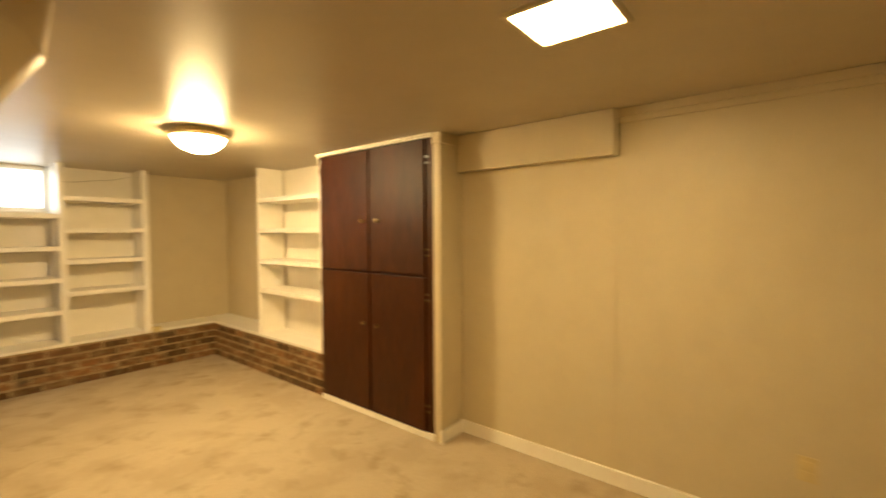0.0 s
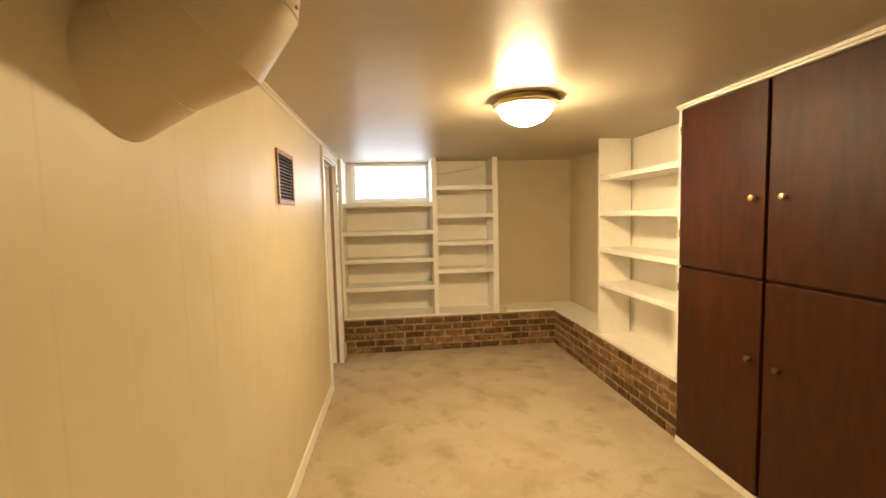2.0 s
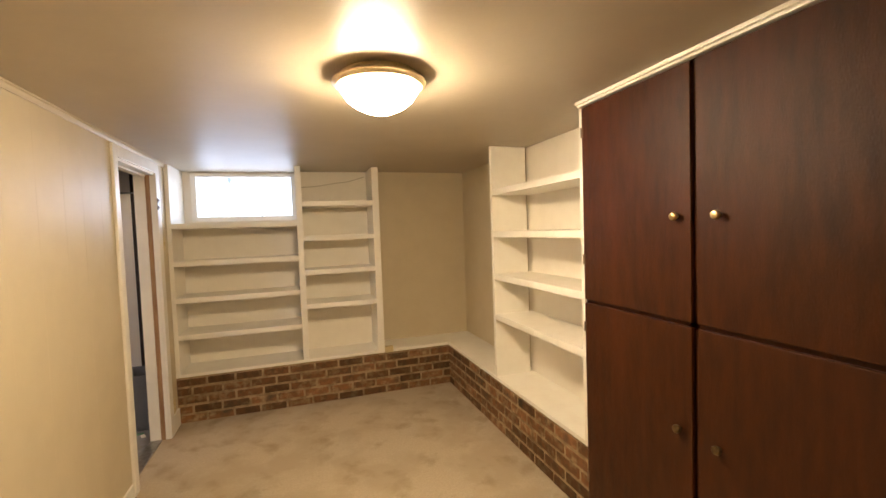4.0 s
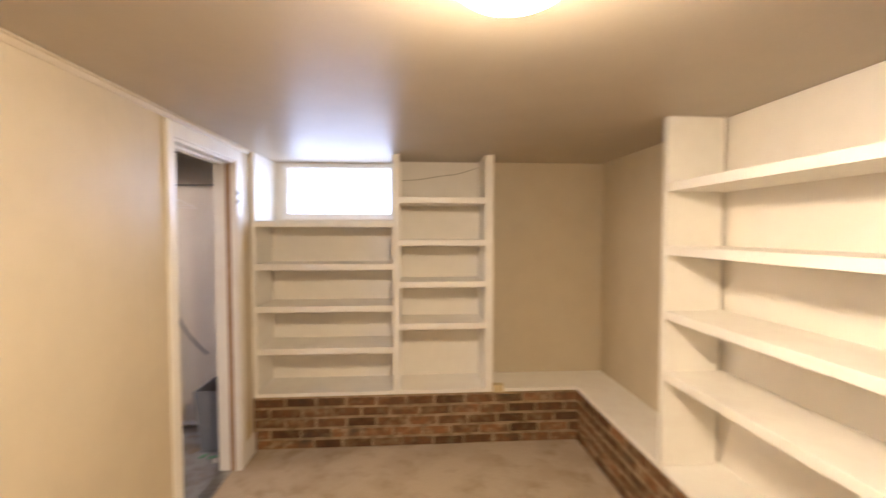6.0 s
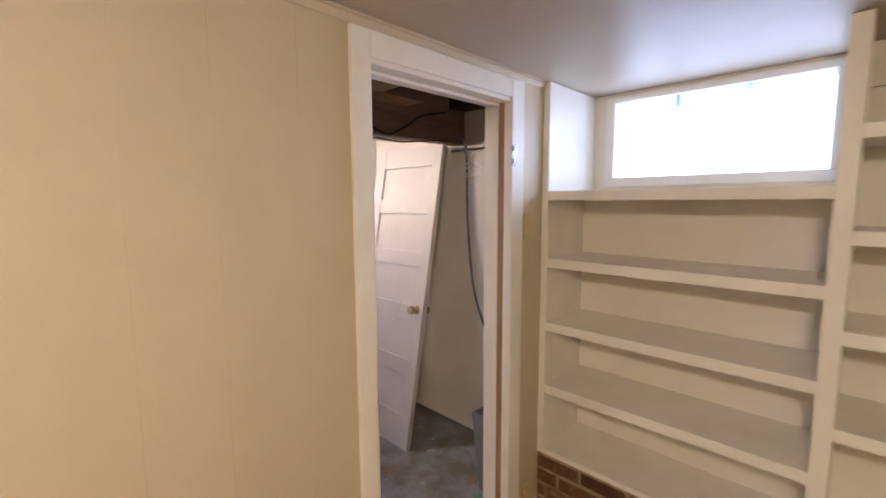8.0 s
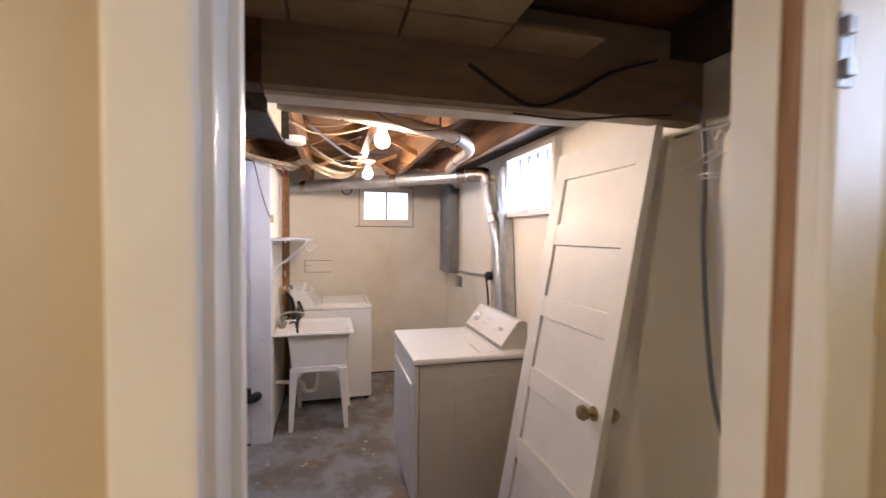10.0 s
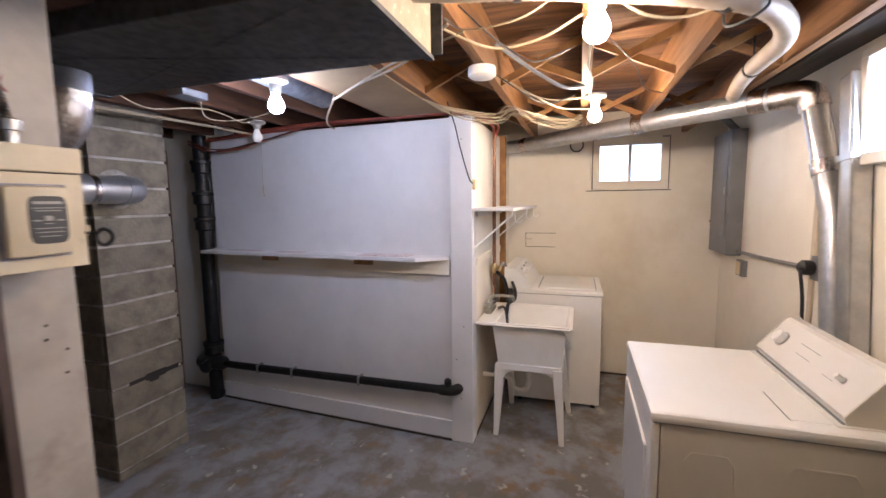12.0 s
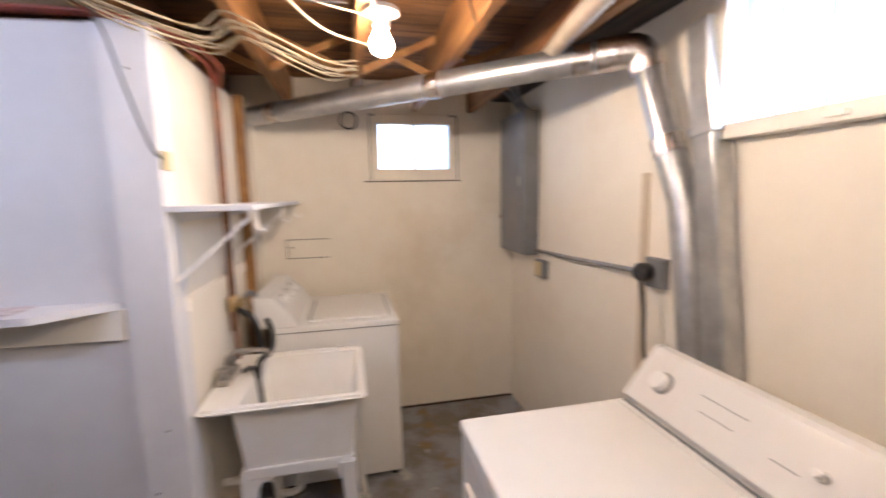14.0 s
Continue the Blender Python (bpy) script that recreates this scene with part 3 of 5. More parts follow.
for y0, y1, z0, z1, ky, kz, hy in ((-2.815, -2.20, 1.16, 2.105, -2.760, 1.553, None), (-3.40, -2.838, 1.16, 2.105, -2.930, 1.552, -3.40),
                                   (-2.815, -2.20, 0.05, 1.143, -2.765, 0.747, None), (-3.40, -2.838, 0.05, 1.143, -2.928, 0.742, -3.40)):
    d = part("door", box(XF - 0.014, XF + 0.004, y0, y1, z0, z1, 0.004), M_WOOD, cab)
    # Lower knobs take the darker brass in place of weaker light down there.
    knob(ky, kz, d, M_KNOBD if kz < 1 else None)
    if hy:
        for hz in (z0 + 0.16, z1 - 0.14):
            hinge(hy, hz, d)
    else:
        for hz in (z0 + 0.2, z1 - 0.12):
            part("hinge", box(XF - 0.018, XF - 0.013, y1 - 0.012, y1 + 0.004, hz - 0.025, hz + 0.025, 0.001), M_SLAT, d)
part("cornice", boxes([(XF - 0.022, XF + 0.02, -3.475, -2.175, 2.112, 2.124), (XF - 0.032, XF + 0.02, -3.475, -2.172, 2.124, CZ - 0.001)], 0.003), M_WHITE, cab, "narrow white cornice strip")
part("plinth", box(XF - 0.012, XF + 0.02, -3.47, -2.19, 0.0, 0.045, 0.003), M_WHITE, cab, "white base strip")
struct("trim_cabinet_post", boxes([(2.366, 2.62, -3.535, -3.475, 0.0, CZ - 0.002)], 0.002), M_WALL, "cream post beside the cabinet")
struct("trim_cabinet_cap", box(2.352, 2.62, -3.548, -3.474, 2.065, CZ - 0.003, 0.003), M_WALL, "cream cap block on the post")
struct("baseboard_post", box(2.352, 2.60, -3.55, -3.535, 0.0, 0.09, 0.004), M_WHITE, "white baseboard return")

# ---------------------------------------------------------------- lamps of the rec room
def dome_lamp(x, y):
    t = thing("ceiling_light", (x, y, CZ), "flush brass ceiling light with a lit frosted glass bowl", "ceiling light")
    part("pan", lathe([(0.05, CZ - 0.001), (0.148, CZ - 0.001), (0.154, CZ - 0.012), (0.168, CZ - 0.022), (0.180, CZ - 0.029), (0.181, CZ - 0.036), (0.172, CZ - 0.041), (0.166, CZ - 0.049), (0.155, CZ - 0.050)], x, y, 48), M_PAN, t, "stepped brass pan", True)
    part("bowl", lathe([(0.153, CZ - 0.0505), (0.148, CZ - 0.066), (0.130, CZ - 0.094), (0.098, CZ - 0.121), (0.052, CZ - 0.142), (0.012, CZ - 0.148)], x, y, 40), M_LAMP, t, "lit frosted glass bowl", True)
    part("finial", lathe([(0.006, CZ - 0.1485), (0.009, CZ - 0.154), (0.004, CZ - 0.161)], x, y, 12), M_PAN, t, "small brass finial", True)


dome_lamp(1.335, -2.325)
pl = thing("ceiling_panel_light", (1.435, -4.81, CZ), "square recessed ceiling light with a lit diffuser", "ceiling light")
part("frame", boxes([(1.285, 1.585, -4.965, -4.945, CZ - 0.014, CZ - 0.001), (1.285, 1.585, -4.675, -4.655, CZ - 0.014, CZ - 0.001), (1.285, 1.305, -4.945, -4.675, CZ - 0.014, CZ - 0.001), (1.565, 1.585, -4.945, -4.675, CZ - 0.014, CZ - 0.001)], 0.003), M_WALL, pl)
part("diffuser", box(1.305, 1.565, -4.945, -4.675, CZ - 0.010, CZ - 0.001), M_PANEL, pl)

# ---------------------------------------------------------------- gored duct elbow
def gored_elbow():
    t = thing("duct_elbow", (0.06, -3.63, 1.70), "cream painted sheet-metal duct elbow between wall and ceiling", "duct")
    yc, ry, n = -3.63, 0.165, 40
    turn = [2 * math.pi * i / n for i in range(n)]
    # outer and inner edge of each joint, in x and z
    joints = [((-0.11, 1.628), (-0.11, 1.913)), ((0.0, 1.69), (0.0, 1.975)), ((0.133, 1.764), (0.032, 2.018)), ((0.288, 1.828), (0.066, 2.062)), ((0.385, 1.972), (0.104, 2.112)), ((0.412, CZ + 0.012), (0.112, CZ + 0.012))]

    def joint(k, grow=1.0):
        (ox, oz), (ix, iz) = joints[k]
        mx, mz, hx, hz = (ox + ix) / 2, (oz + iz) / 2, (ox - ix) / 2 * grow, (oz - iz) / 2 * grow
        return [(mx + hx * math.cos(q), yc + ry * grow * math.sin(q), mz + hz * math.cos(q)) for q in turn]
    for k in range(len(joints) - 1):
        bm = bmesh.new()
        a, b = [bm.verts.new(p) for p in joint(k)], [bm.verts.new(p) for p in joint(k + 1)]
        for i in range(n):
            bm.faces.new((a[i], a[(i + 1) % n], b[(i + 1) % n], b[i]))
        part("gore", bm, M_DUCTPAINT, t, smooth=True)
    for k in (2, 3, 4):
        pts = joint(k, 1.003)
        part("seam", tube(pts + pts[:1], 0.0016, 5), M_DUCTPAINT, t, smooth=True)
    part("rivet", tube([(0.380, yc - 0.01, 1.99), (0.392, yc - 0.01, 1.988)], 0.004, 8), M_DUCTPAINT, t)


gored_elbow()

# ---------------------------------------------------------------- structure: laundry
FW = -4.42           # inner face of the far wall
W4A, W4B, W4L, W4H = -6.95, -6.46, 1.46, 2.02
BW = -4.80           # far face of the back room
ROT = Matrix.Translation((-2.97, -1.30, 0)) @ Matrix.Rotation(radians(-2.9), 4, "Z") @ Matrix.Translation((2.97, 1.30, 0))
struct("floor_laundry", boxes([(-4.92, -3.2, -7.6, -6.7, -0.10, -0.004), (-4.92, -4.62, -6.7, -3.5, -0.10, -0.004), (-4.62, -0.06, -6.7, NW, -0.10, -0.004)]), M_CONC, "worn grey-blue painted concrete floor with brown stains")
struct("wall_far", wall_with_hole("y", -3.6, NW, FW - 0.2, FW, -0.1, 2.5, [(-0.56, 0.01, 1.70, 2.075)]), M_LWALL, "cream painted masonry wall")
struct("wall_south_laundry", box(-3.16, -1.5, -6.7, -6.6, -0.1, 2.5), M_LWALL, "painted masonry wall")
struct("wall_hall_side", box(-1.51, -1.5, -6.6, -3.95, 0, 2.5), M_LWALL, "painted wall")
struct("wall_board", boxes([(-3.07, -2.97, -3.42, -1.30, 0.0, 2.085)], m=ROT), M_LPART, "white painted board partition in the laundry")
struct("wall_board_return", box(FW, -3.06, -1.40, -1.30, 0.0, 2.085), M_LWALL, "cream painted board return wall")
struct("trim_corner", box(-3.06, -2.952, -1.435, -1.295, 0.0, 2.09, 0.003), M_LPART, "white painted corner post of the partition")
struct("baseboard_board", box(-2.97, -2.952, -3.42, -1.44, 0.0, 0.13, 0.003, m=ROT), M_LPART, "white painted base plank")
struct("trim_batten", box(-2.97, -2.962, -1.475, -1.437, 0.13, 2.085, 0.001, m=ROT), M_LPART, "white painted batten")
struct("wall_closet", wall_with_hole("y", -7.6, -3.35, -3.26, -3.16, 0.0, 2.3, [(-4.85, -4.02, 0.0, 2.0)]), M_LWALL, "white painted wall with a doorway")
struct("trim_closet_door", boxes([(-3.16, -3.145, -4.02, -3.965, 0.0, 2.03), (-3.16, -3.145, -4.9, -4.02, 2.0, 2.05)], 0.003), M_JOISTD, "brown wooden door trim")
struct("wall_back_room", wall_with_hole("y", -7.6, -3.5, BW - 0.12, BW, -0.1, 2.3, [(W4A, W4B, W4L, W4H)]), M_LPART, "white painted wall of the back room")
struct("wall_back_room_end", boxes([(BW, -3.26, -3.6, -3.5, -0.1, 2.3), (BW, -3.26, -7.6, -7.5, -0.1, 2.3)]), M_LPART, "white painted end walls of the back room")
struct("baseboard_back_room", box(BW, BW + 0.015, -7.5, -3.6, 0, 0.09), M_WHITE, "white baseboard")
w4 = thing("window_4", (BW, (W4A + W4B) / 2, W4L), "small white basement window in the back room", "window", kind="structure")
part("frame", boxes([(BW - 0.03, BW + 0.015, W4A - 0.03, W4B + 0.03, W4L - 0.03, W4L + 0.02), (BW - 0.03, BW + 0.015, W4A - 0.03, W4B + 0.03, W4H - 0.02, W4H + 0.03),
                     (BW - 0.03, BW + 0.015, W4A - 0.03, W4A + 0.02, W4L + 0.02, W4H - 0.02), (BW - 0.03, BW + 0.015, W4B - 0.02, W4B + 0.03, W4L + 0.02, W4H - 0.02)], 0.003), M_WHITE, w4)
part("pane", box(BW - 0.022, BW - 0.018, W4A + 0.02, W4B - 0.02, W4L + 0.02, W4H - 0.02), M_GLASS, w4).visible_shadow = False
window_light("sky_light_back_room", BW - 0.16, (W4A + W4B) / 2, (W4L + W4H) / 2, -90, W4B - W4A, W4H - W4L, 4, DAY)
struct("ceiling_back_room", box(BW, -3.26, -7.5, -3.6, 2.09, 2.115), M_LPART, "white ceiling")

JB, JT = 2.12, 2.32
bm = bmesh.new()
x = FW
i = 0
while x < -0.12:
    w = 0.135
    box(x + 0.002, min(x + w, -0.113), -6.6, NW, JT, JT + 0.02, bm=bm)
    x += w
    i += 1
struct("ceiling_laundry", bm, M_SUB, "bare brown subfloor boards above the joists")
struct("ceiling_cover", box(-4.95, 2.95, -7.7, NW + 0.25, 2.5, 2.55), M_SUB, "floor above")
for y in (-1.06, -0.65, -0.255, 0.14):
    struct("joist", box(FW, -0.94, y - 0.02, y + 0.02, JB, JT, 0.002), M_JOIST, "bare orange fir joist")
# Past y -1.9 the joists are redder, and darkened further for dim light.
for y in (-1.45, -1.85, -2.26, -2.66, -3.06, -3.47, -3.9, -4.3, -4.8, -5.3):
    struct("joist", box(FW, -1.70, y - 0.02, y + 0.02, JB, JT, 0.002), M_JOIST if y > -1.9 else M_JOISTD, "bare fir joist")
struct("joist", box(-1.72, -1.68, -6.6, -1.08, JB, JT, 0.002), M_JOIST, "bare fir header joist")
for x in (-2.55, -3.6):
    for a, b in ((-1.06, -0.65), (-0.65, -0.255), (-0.255, 0.14), (-1.45, -1.06)):
        for k in (1, -1):
            z0, z1 = (JB + 0.02, JT - 0.02) if k > 0 else (JT - 0.02, JB + 0.02)
            xx = x + 0.03 * k
            struct("bridging", prism([(a + 0.02, z0 - 0.018), (a + 0.02, z0 + 0.018), (b - 0.02, z1 + 0.018), (b - 0.02, z1 - 0.018)], xx - 0.01, xx + 0.01, "x"), M_BRIDGE, "diagonal fir bridging between joists")
# the low part by the door: beam, tile ceiling
struct("beam", box(-0.97, -0.88, -1.05, NW, 1.985, 2.30, 0.004), M_BEAM, "brown painted beam across the doorway side")
# The same beam continued; its dark brown stands in for shade on the underside.
struct("beam", box(-0.97, -0.88, -1.704, -1.052, 1.985, 2.30, 0.004), M_JOISTD, "beam end on the post, darkened in colour for its shaded underside")
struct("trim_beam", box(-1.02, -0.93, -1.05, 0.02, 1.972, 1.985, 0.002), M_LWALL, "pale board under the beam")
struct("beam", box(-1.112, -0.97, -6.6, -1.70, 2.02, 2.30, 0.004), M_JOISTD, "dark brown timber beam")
bm = bmesh.new()
for ix in range(3):
    for iy in range(8):
        x1 = -0.115 - ix * 0.305
        y1 = -0.06 - iy * 0.305
        if x1 - 0.30 < -0.88:
            x0 = -0.88
        else:
            x0 = x1 - 0.301
        if x1 - x0 > 0.05 and (ix, iy) not in ((1, 0), (0, 0)):
            box(x0 + 0.003, x1 - 0.003, y1 - 0.299, y1 - 0.003, 2.16, 2.175, 0.003, bm=bm)
struct("ceiling_tiles", bm, M_DIM, "aged brown square ceiling tiles")
struct("ceiling_low_back", box(-0.88, -0.112, -4.0, -2.4, 2.16, 2.18), M_DIM, "aged ceiling board")

# far window with two panes
w3 = thing("window_3", (FW, -0.27, 1.70), "small two-pane basement window in a cream frame", "window", kind="structure")
part("frame", boxes([(FW - 0.05, FW + 0.012, -0.562, 0.038, 1.662, 1.735), (FW - 0.05, FW + 0.012, -0.562, 0.038, 2.034, 2.100), (FW - 0.05, FW + 0.012, -0.562, -0.504, 1.735, 2.034), (FW - 0.05, FW + 0.012, -0.022, 0.038, 1.735, 2.034)], 0.004), M_LWALL, w3)
part("mullion", box(FW - 0.04, FW + 0.004, -0.277, -0.250, 1.735, 2.034, 0.002), M_LWALL, w3)
for a, b in ((-0.504, -0.277), (-0.250, -0.022)):
    p = part("pane", box(FW - 0.03, FW - 0.026, a, b, 1.735, 2.034), M_GLASS if a < -0.3 else M_GLASSB, w3)
    p.visible_shadow = False
part("latch", box(FW + 0.012, FW + 0.025, -0.31, -0.25, 1.69, 1.71, 0.004), M_LWALL, w3)
part("seam", box(FW, FW + 0.007, -0.61, 0.06, 1.648, 1.655), M_DIRT, w3, "dark cracked seam under the frame")
part("seam", box(FW, FW + 0.0125, 0.038, 0.043, 1.66, 2.10), M_DIRT, w3, "dark cracked seam")
part("seam", box(FW, FW + 0.0125, -0.567, -0.562, 1.66, 2.09), M_DIRT, w3, "dark cracked seam")
part("hasp", box(FW + 0.012, FW + 0.018, -0.02, 0.03, 2.085, 2.10, 0.001), M_STEEL, w3, "small steel hasp")
part("hasp", box(FW + 0.012, FW + 0.018, -0.57, -0.53, 2.085, 2.10, 0.001), M_STEEL, w3, "small steel hasp")

hatch = struct("trim_hatch", box(FW, FW + 0.0025, -1.134, -0.87, 1.150, 1.272, 0.001), M_LWALL, "painted-over hatch in the far wall")
for a, b, c, d in ((-1.140, -0.866, 1.272, 1.276), (-1.140, -0.866, 1.146, 1.150), (-1.140, -1.136, 1.150, 1.272), (-1.134, -1.08, 1.219, 1.222)):
    part("crack", box(FW, FW + 0.003, a, b, c, d), M_DIRT, hatch, "dark cracked paint line")

# ---------------------------------------------------------------- chimney of concrete blocks
CX0, CX1, CY0, CY1 = -2.45, -2.0, -3.62, -3.13
ch = struct("chimney", box(CX0 + 0.008, CX1 - 0.008, CY0, CY1 - 0.008, 0, 2.30), M_BLOCKJ, "grey concrete block chimney with pale joints")
mesh_block = {}


def block(x0, x1, y0, y1, z0, z1):
    key = (round(x1 - x0, 3), round(y1 - y0, 3), round(z1 - z0, 3))
    if key not in mesh_block:
        bm = box(-key[0] / 2, key[0] / 2, -key[1] / 2, key[1] / 2, 0, key[2], 0.004)
        me = bpy.data.meshes.new("block")
        bm.to_mesh(me)
        bm.free()
        me.materials.append(M_BLOCK)
        mesh_block[key] = me
    ob = new("block", mesh_block[key])
    ob.location = ((x0 + x1) / 2, (y0 + y1) / 2, z0)
    ob.parent = ch
    return ob


z = 0.060
block(CX0, CX1, CY1 - 0.03, CY1, 0.0, 0.046)
block(CX1 - 0.03, CX1, CY0, CY1 - 0.036, 0.0, 0.046)
while z < 2.05:
    block(CX0, CX1, CY1 - 0.03, CY1, z, z + 0.147)
    block(CX1 - 0.03, CX1, CY0, CY1 - 0.036, z, z + 0.147)
    z += 0.162
# Flat black patches paint the dark depth of a hole broken into a joint.
for a, b, c, d in ((-2.42, -2.33, 0.528, 0.556), (-2.33, -2.20, 0.520, 0.562), (-2.20, -2.10, 0.530, 0.553), (-2.28, -2.22, 0.505, 0.522)):
    part("soot_hole", box(a, b, CY1 - 0.002, CY1 + 0.002, c, d, 0.0005), M_DARK, ch, "flat near-black patch painting the shade in a gap broken into a joint")

# ---------------------------------------------------------------- post and disconnect box
struct("post", box(-1.02, -0.893, -1.806, -1.705, 0, 2.12, 0.003), M_POST, "grimy white painted wooden post")
struct("post_side", box(-0.893, -0.872, -1.808, -1.703, 0, 2.12, 0.002), M_POSTB, "brown painted side board of the post")
bx = thing("disconnect_switch", (-0.93, -1.65, 1.45), "old cream and black electrical disconnect box with a dark label", "switch box")
part("box", box(-0.984, -0.843, -1.704, -1.612, 1.458, 1.680, 0.003), M_IRON, bx, "black painted steel case")
part("cover", boxes([(-0.988, -0.838, -1.612, -1.604, 1.456, 1.634)], 0.002), M_CREAM, bx, "chipped cream cover")
part("cover_lip", box(-0.990, -0.836, -1.616, -1.600, 1.636, 1.684, 0.003), M_CREAM, bx, "cream folded top lip")
# Rim and edge pieces paint the panel's shaded side in grey-blue.
part("raised_shadow", box(-0.957, -0.849, -1.6045, -1.6025, 1.480, 1.614, 0.0008), M_BLUEG, bx, "grey-blue rim painting the shade round the raised panel")
part("raised_panel", box(-0.954, -0.852, -1.606, -1.583, 1.484, 1.610, 0.012), M_CREAM, bx, "raised cream panel with rounded edges", True)
part("raised_edge", box(-0.8525, -0.8495, -1.600, -1.594, 1.497, 1.597, 0.001), M_BLUEG, bx, "grey-blue strip painting the shaded side of the raised panel")
label_rim = [(-0.914 + 0.030 * math.copysign(abs(math.cos(a)) ** 0.35, math.cos(a)), 1.549 + 0.043 * math.copysign(abs(math.sin(a)) ** 0.35, math.sin(a))) for a in [math.pi * k / 16 for k in range(32)]]
part("label", prism(label_rim, -1.5835, -1.582, "y"), M_BLACK, bx, "dark rating label with worn writing")
for w, zz, hh in ((0.046, 1.580, 0.0024), (0.048, 1.5705, 0.0007), (0.038, 1.5655, 0.0007), (0.012, 1.552, 0.0045), (0.014, 1.5425, 0.0006), (0.046, 1.534, 0.0007), (0.042, 1.527, 0.0007), (0.030, 1.5195, 0.0007)):
    part("print_line", box(-0.914 - w / 2, -0.914 + w / 2, -1.582, -1.5814, zz - hh, zz + hh), M_PORC, bx)
for sx in (-1, 1):
    part("print_line", box(-0.914 + sx * 0.018 - 0.006, -0.914 + sx * 0.018 + 0.006, -1.582, -1.5814, 1.547, 1.5495), M_PORC, bx)
part("pull_ring", tube([(-0.984, -1.625, 1.522), (-0.988, -1.605, 1.520), (-0.996, -1.592, 1.518)] + [(-1.010 + 0.013 * math.cos(a), -1.588 - 0.004 * math.cos(a), 1.510 + 0.016 * math.sin(a)) for a in [radians(q) for q in range(30, 391, 24)]], 0.0040, 7), M_IRON, bx, "iron pull ring", True)
part("latch_plate", box(-0.992, -0.986, -1.612, -1.600, 1.515, 1.535, 0.001), M_CREAM, bx)
part("connector", lathe([(0.014, 1.685), (0.014, 1.71), (0.02, 1.712), (0.02, 1.73), (0.012, 1.735)], -0.91, -1.66, 12), M_STEEL, bx, "threaded conduit connector", True)
single("armoured_cable", tube([(-0.91, -1.66, 1.73), (-0.905, -1.67, 1.79), (-0.885, -1.69, 1.88), (-0.885, -1.69, 1.98), (-0.92, -1.66, 2.06), (-1.0, -1.62, 2.10)], 0.0062, 8, 22, ripple=0.0022), M_CABLEG, "dark grey armoured cable above the disconnect box", "cable", smooth=False)

# ---------------------------------------------------------------- ducts and pipes overhead
dt = thing("main_duct", (-1.35, -2.3, 1.975), "large dull sheet-metal supply duct with a capped end", "duct")
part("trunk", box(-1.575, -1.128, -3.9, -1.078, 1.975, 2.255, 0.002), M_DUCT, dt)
part("end_cap", box(-1.570, -1.133, -1.078, -1.071, 1.980, 2.250), M_ENDCAP, dt, "dusty spangled end cap")
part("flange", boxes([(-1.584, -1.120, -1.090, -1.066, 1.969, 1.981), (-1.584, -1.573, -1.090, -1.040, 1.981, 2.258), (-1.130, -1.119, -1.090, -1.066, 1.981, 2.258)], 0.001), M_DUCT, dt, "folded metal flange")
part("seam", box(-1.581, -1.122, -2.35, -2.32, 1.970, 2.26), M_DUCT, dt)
for a, b in (((-1.56, -1.10), (-1.14, -2.31)), ((-1.14, -1.10), (-1.56, -2.31))):
    part("crease", tube([(a[0], a[1], 1.9755), ((a[0] + b[0]) / 2, (a[1] + b[1]) / 2, 1.973), (b[0], b[1], 1.9755)], 0.0008, 6), M_DUCT, dt, "stiffening crease across the sheet")
HOSE = [(-1.43, -1.06, 2.10), (-1.45, -0.98, 2.09), (-1.50, -0.76, 2.085), (-1.63, -0.44, 2.08), (-1.80, -0.20, 2.08), (-2.08, -0.055, 2.08), (-2.42, -0.03, 2.08), (-2.75, 0.02, 2.09), (-3.2, 0.12, 2.11)]
hs = thing("flexible_hose", (-1.8, -0.2, 2.03), "white vinyl duct hose curving under the joists", "hose")
part("hose", tube(HOSE, 0.0315, 16, 18, ripple=0.0014), M_HOSE, hs, smooth=True)
part("collar", tube([(-1.43, -1.071, 2.10), (-1.438, -1.02, 2.095)], 0.036, 16), M_STEEL, hs, "steel hose clamp", True)
for c, d in (((-1.70, -0.33, 2.08), (-1.715, -0.31, 2.08)), ((-2.42, -0.03, 2.08), (-2.44, -0.028, 2.08)), ((-1.488, -0.83, 2.087), (-1.491, -0.81, 2.087))):
    part("hanger_strap", tube([c, d], 0.0345, 16), M_IRON, hs, "dark hanger strap", True)
    part("hanger_strap", tube([(c[0], c[1], 2.10), (c[0], c[1], 2.20)], 0.004, 6), M_IRON, hs, "dark hanger strap")
vent = thing("vent_pipe", (-2.9, 0.3, 1.0), "galvanised dryer vent pipe with foil-taped joints", "pipe")
part("pipe", tube([(-4.30, -1.33, 2.04), (-2.92, 0.27, 2.055)], 0.055, 20), M_GALV, vent, smooth=True)
part("pipe", tube([(-2.86, 0.36, 2.02), (-2.675, 0.385, 1.5), (-2.53, 0.385, 0.55)], 0.05, 20), M_GALV, vent, smooth=True)
part("elbow", tube([(-2.96, 0.225, 2.055), (-2.90, 0.30, 2.06), (-2.87, 0.345, 2.045), (-2.855, 0.365, 1.98)], 0.06, 20, 5, ripple=0.002), M_FOIL, vent, "crimped foil-taped elbow", True)
for f in (0.12, 0.62, 0.93):
    p = Vector((-4.30, -1.33, 2.04)).lerp(Vector((-2.92, 0.27, 2.055)), f)
    q = Vector((-4.30, -1.33, 2.04)).lerp(Vector((-2.92, 0.27, 2.055)), f + 0.035)
    part("tape", tube([p, p.lerp(q, 0.5), q], 0.0575, 20, ripple=0.003), M_FOIL, vent, "wrinkled foil tape", True)
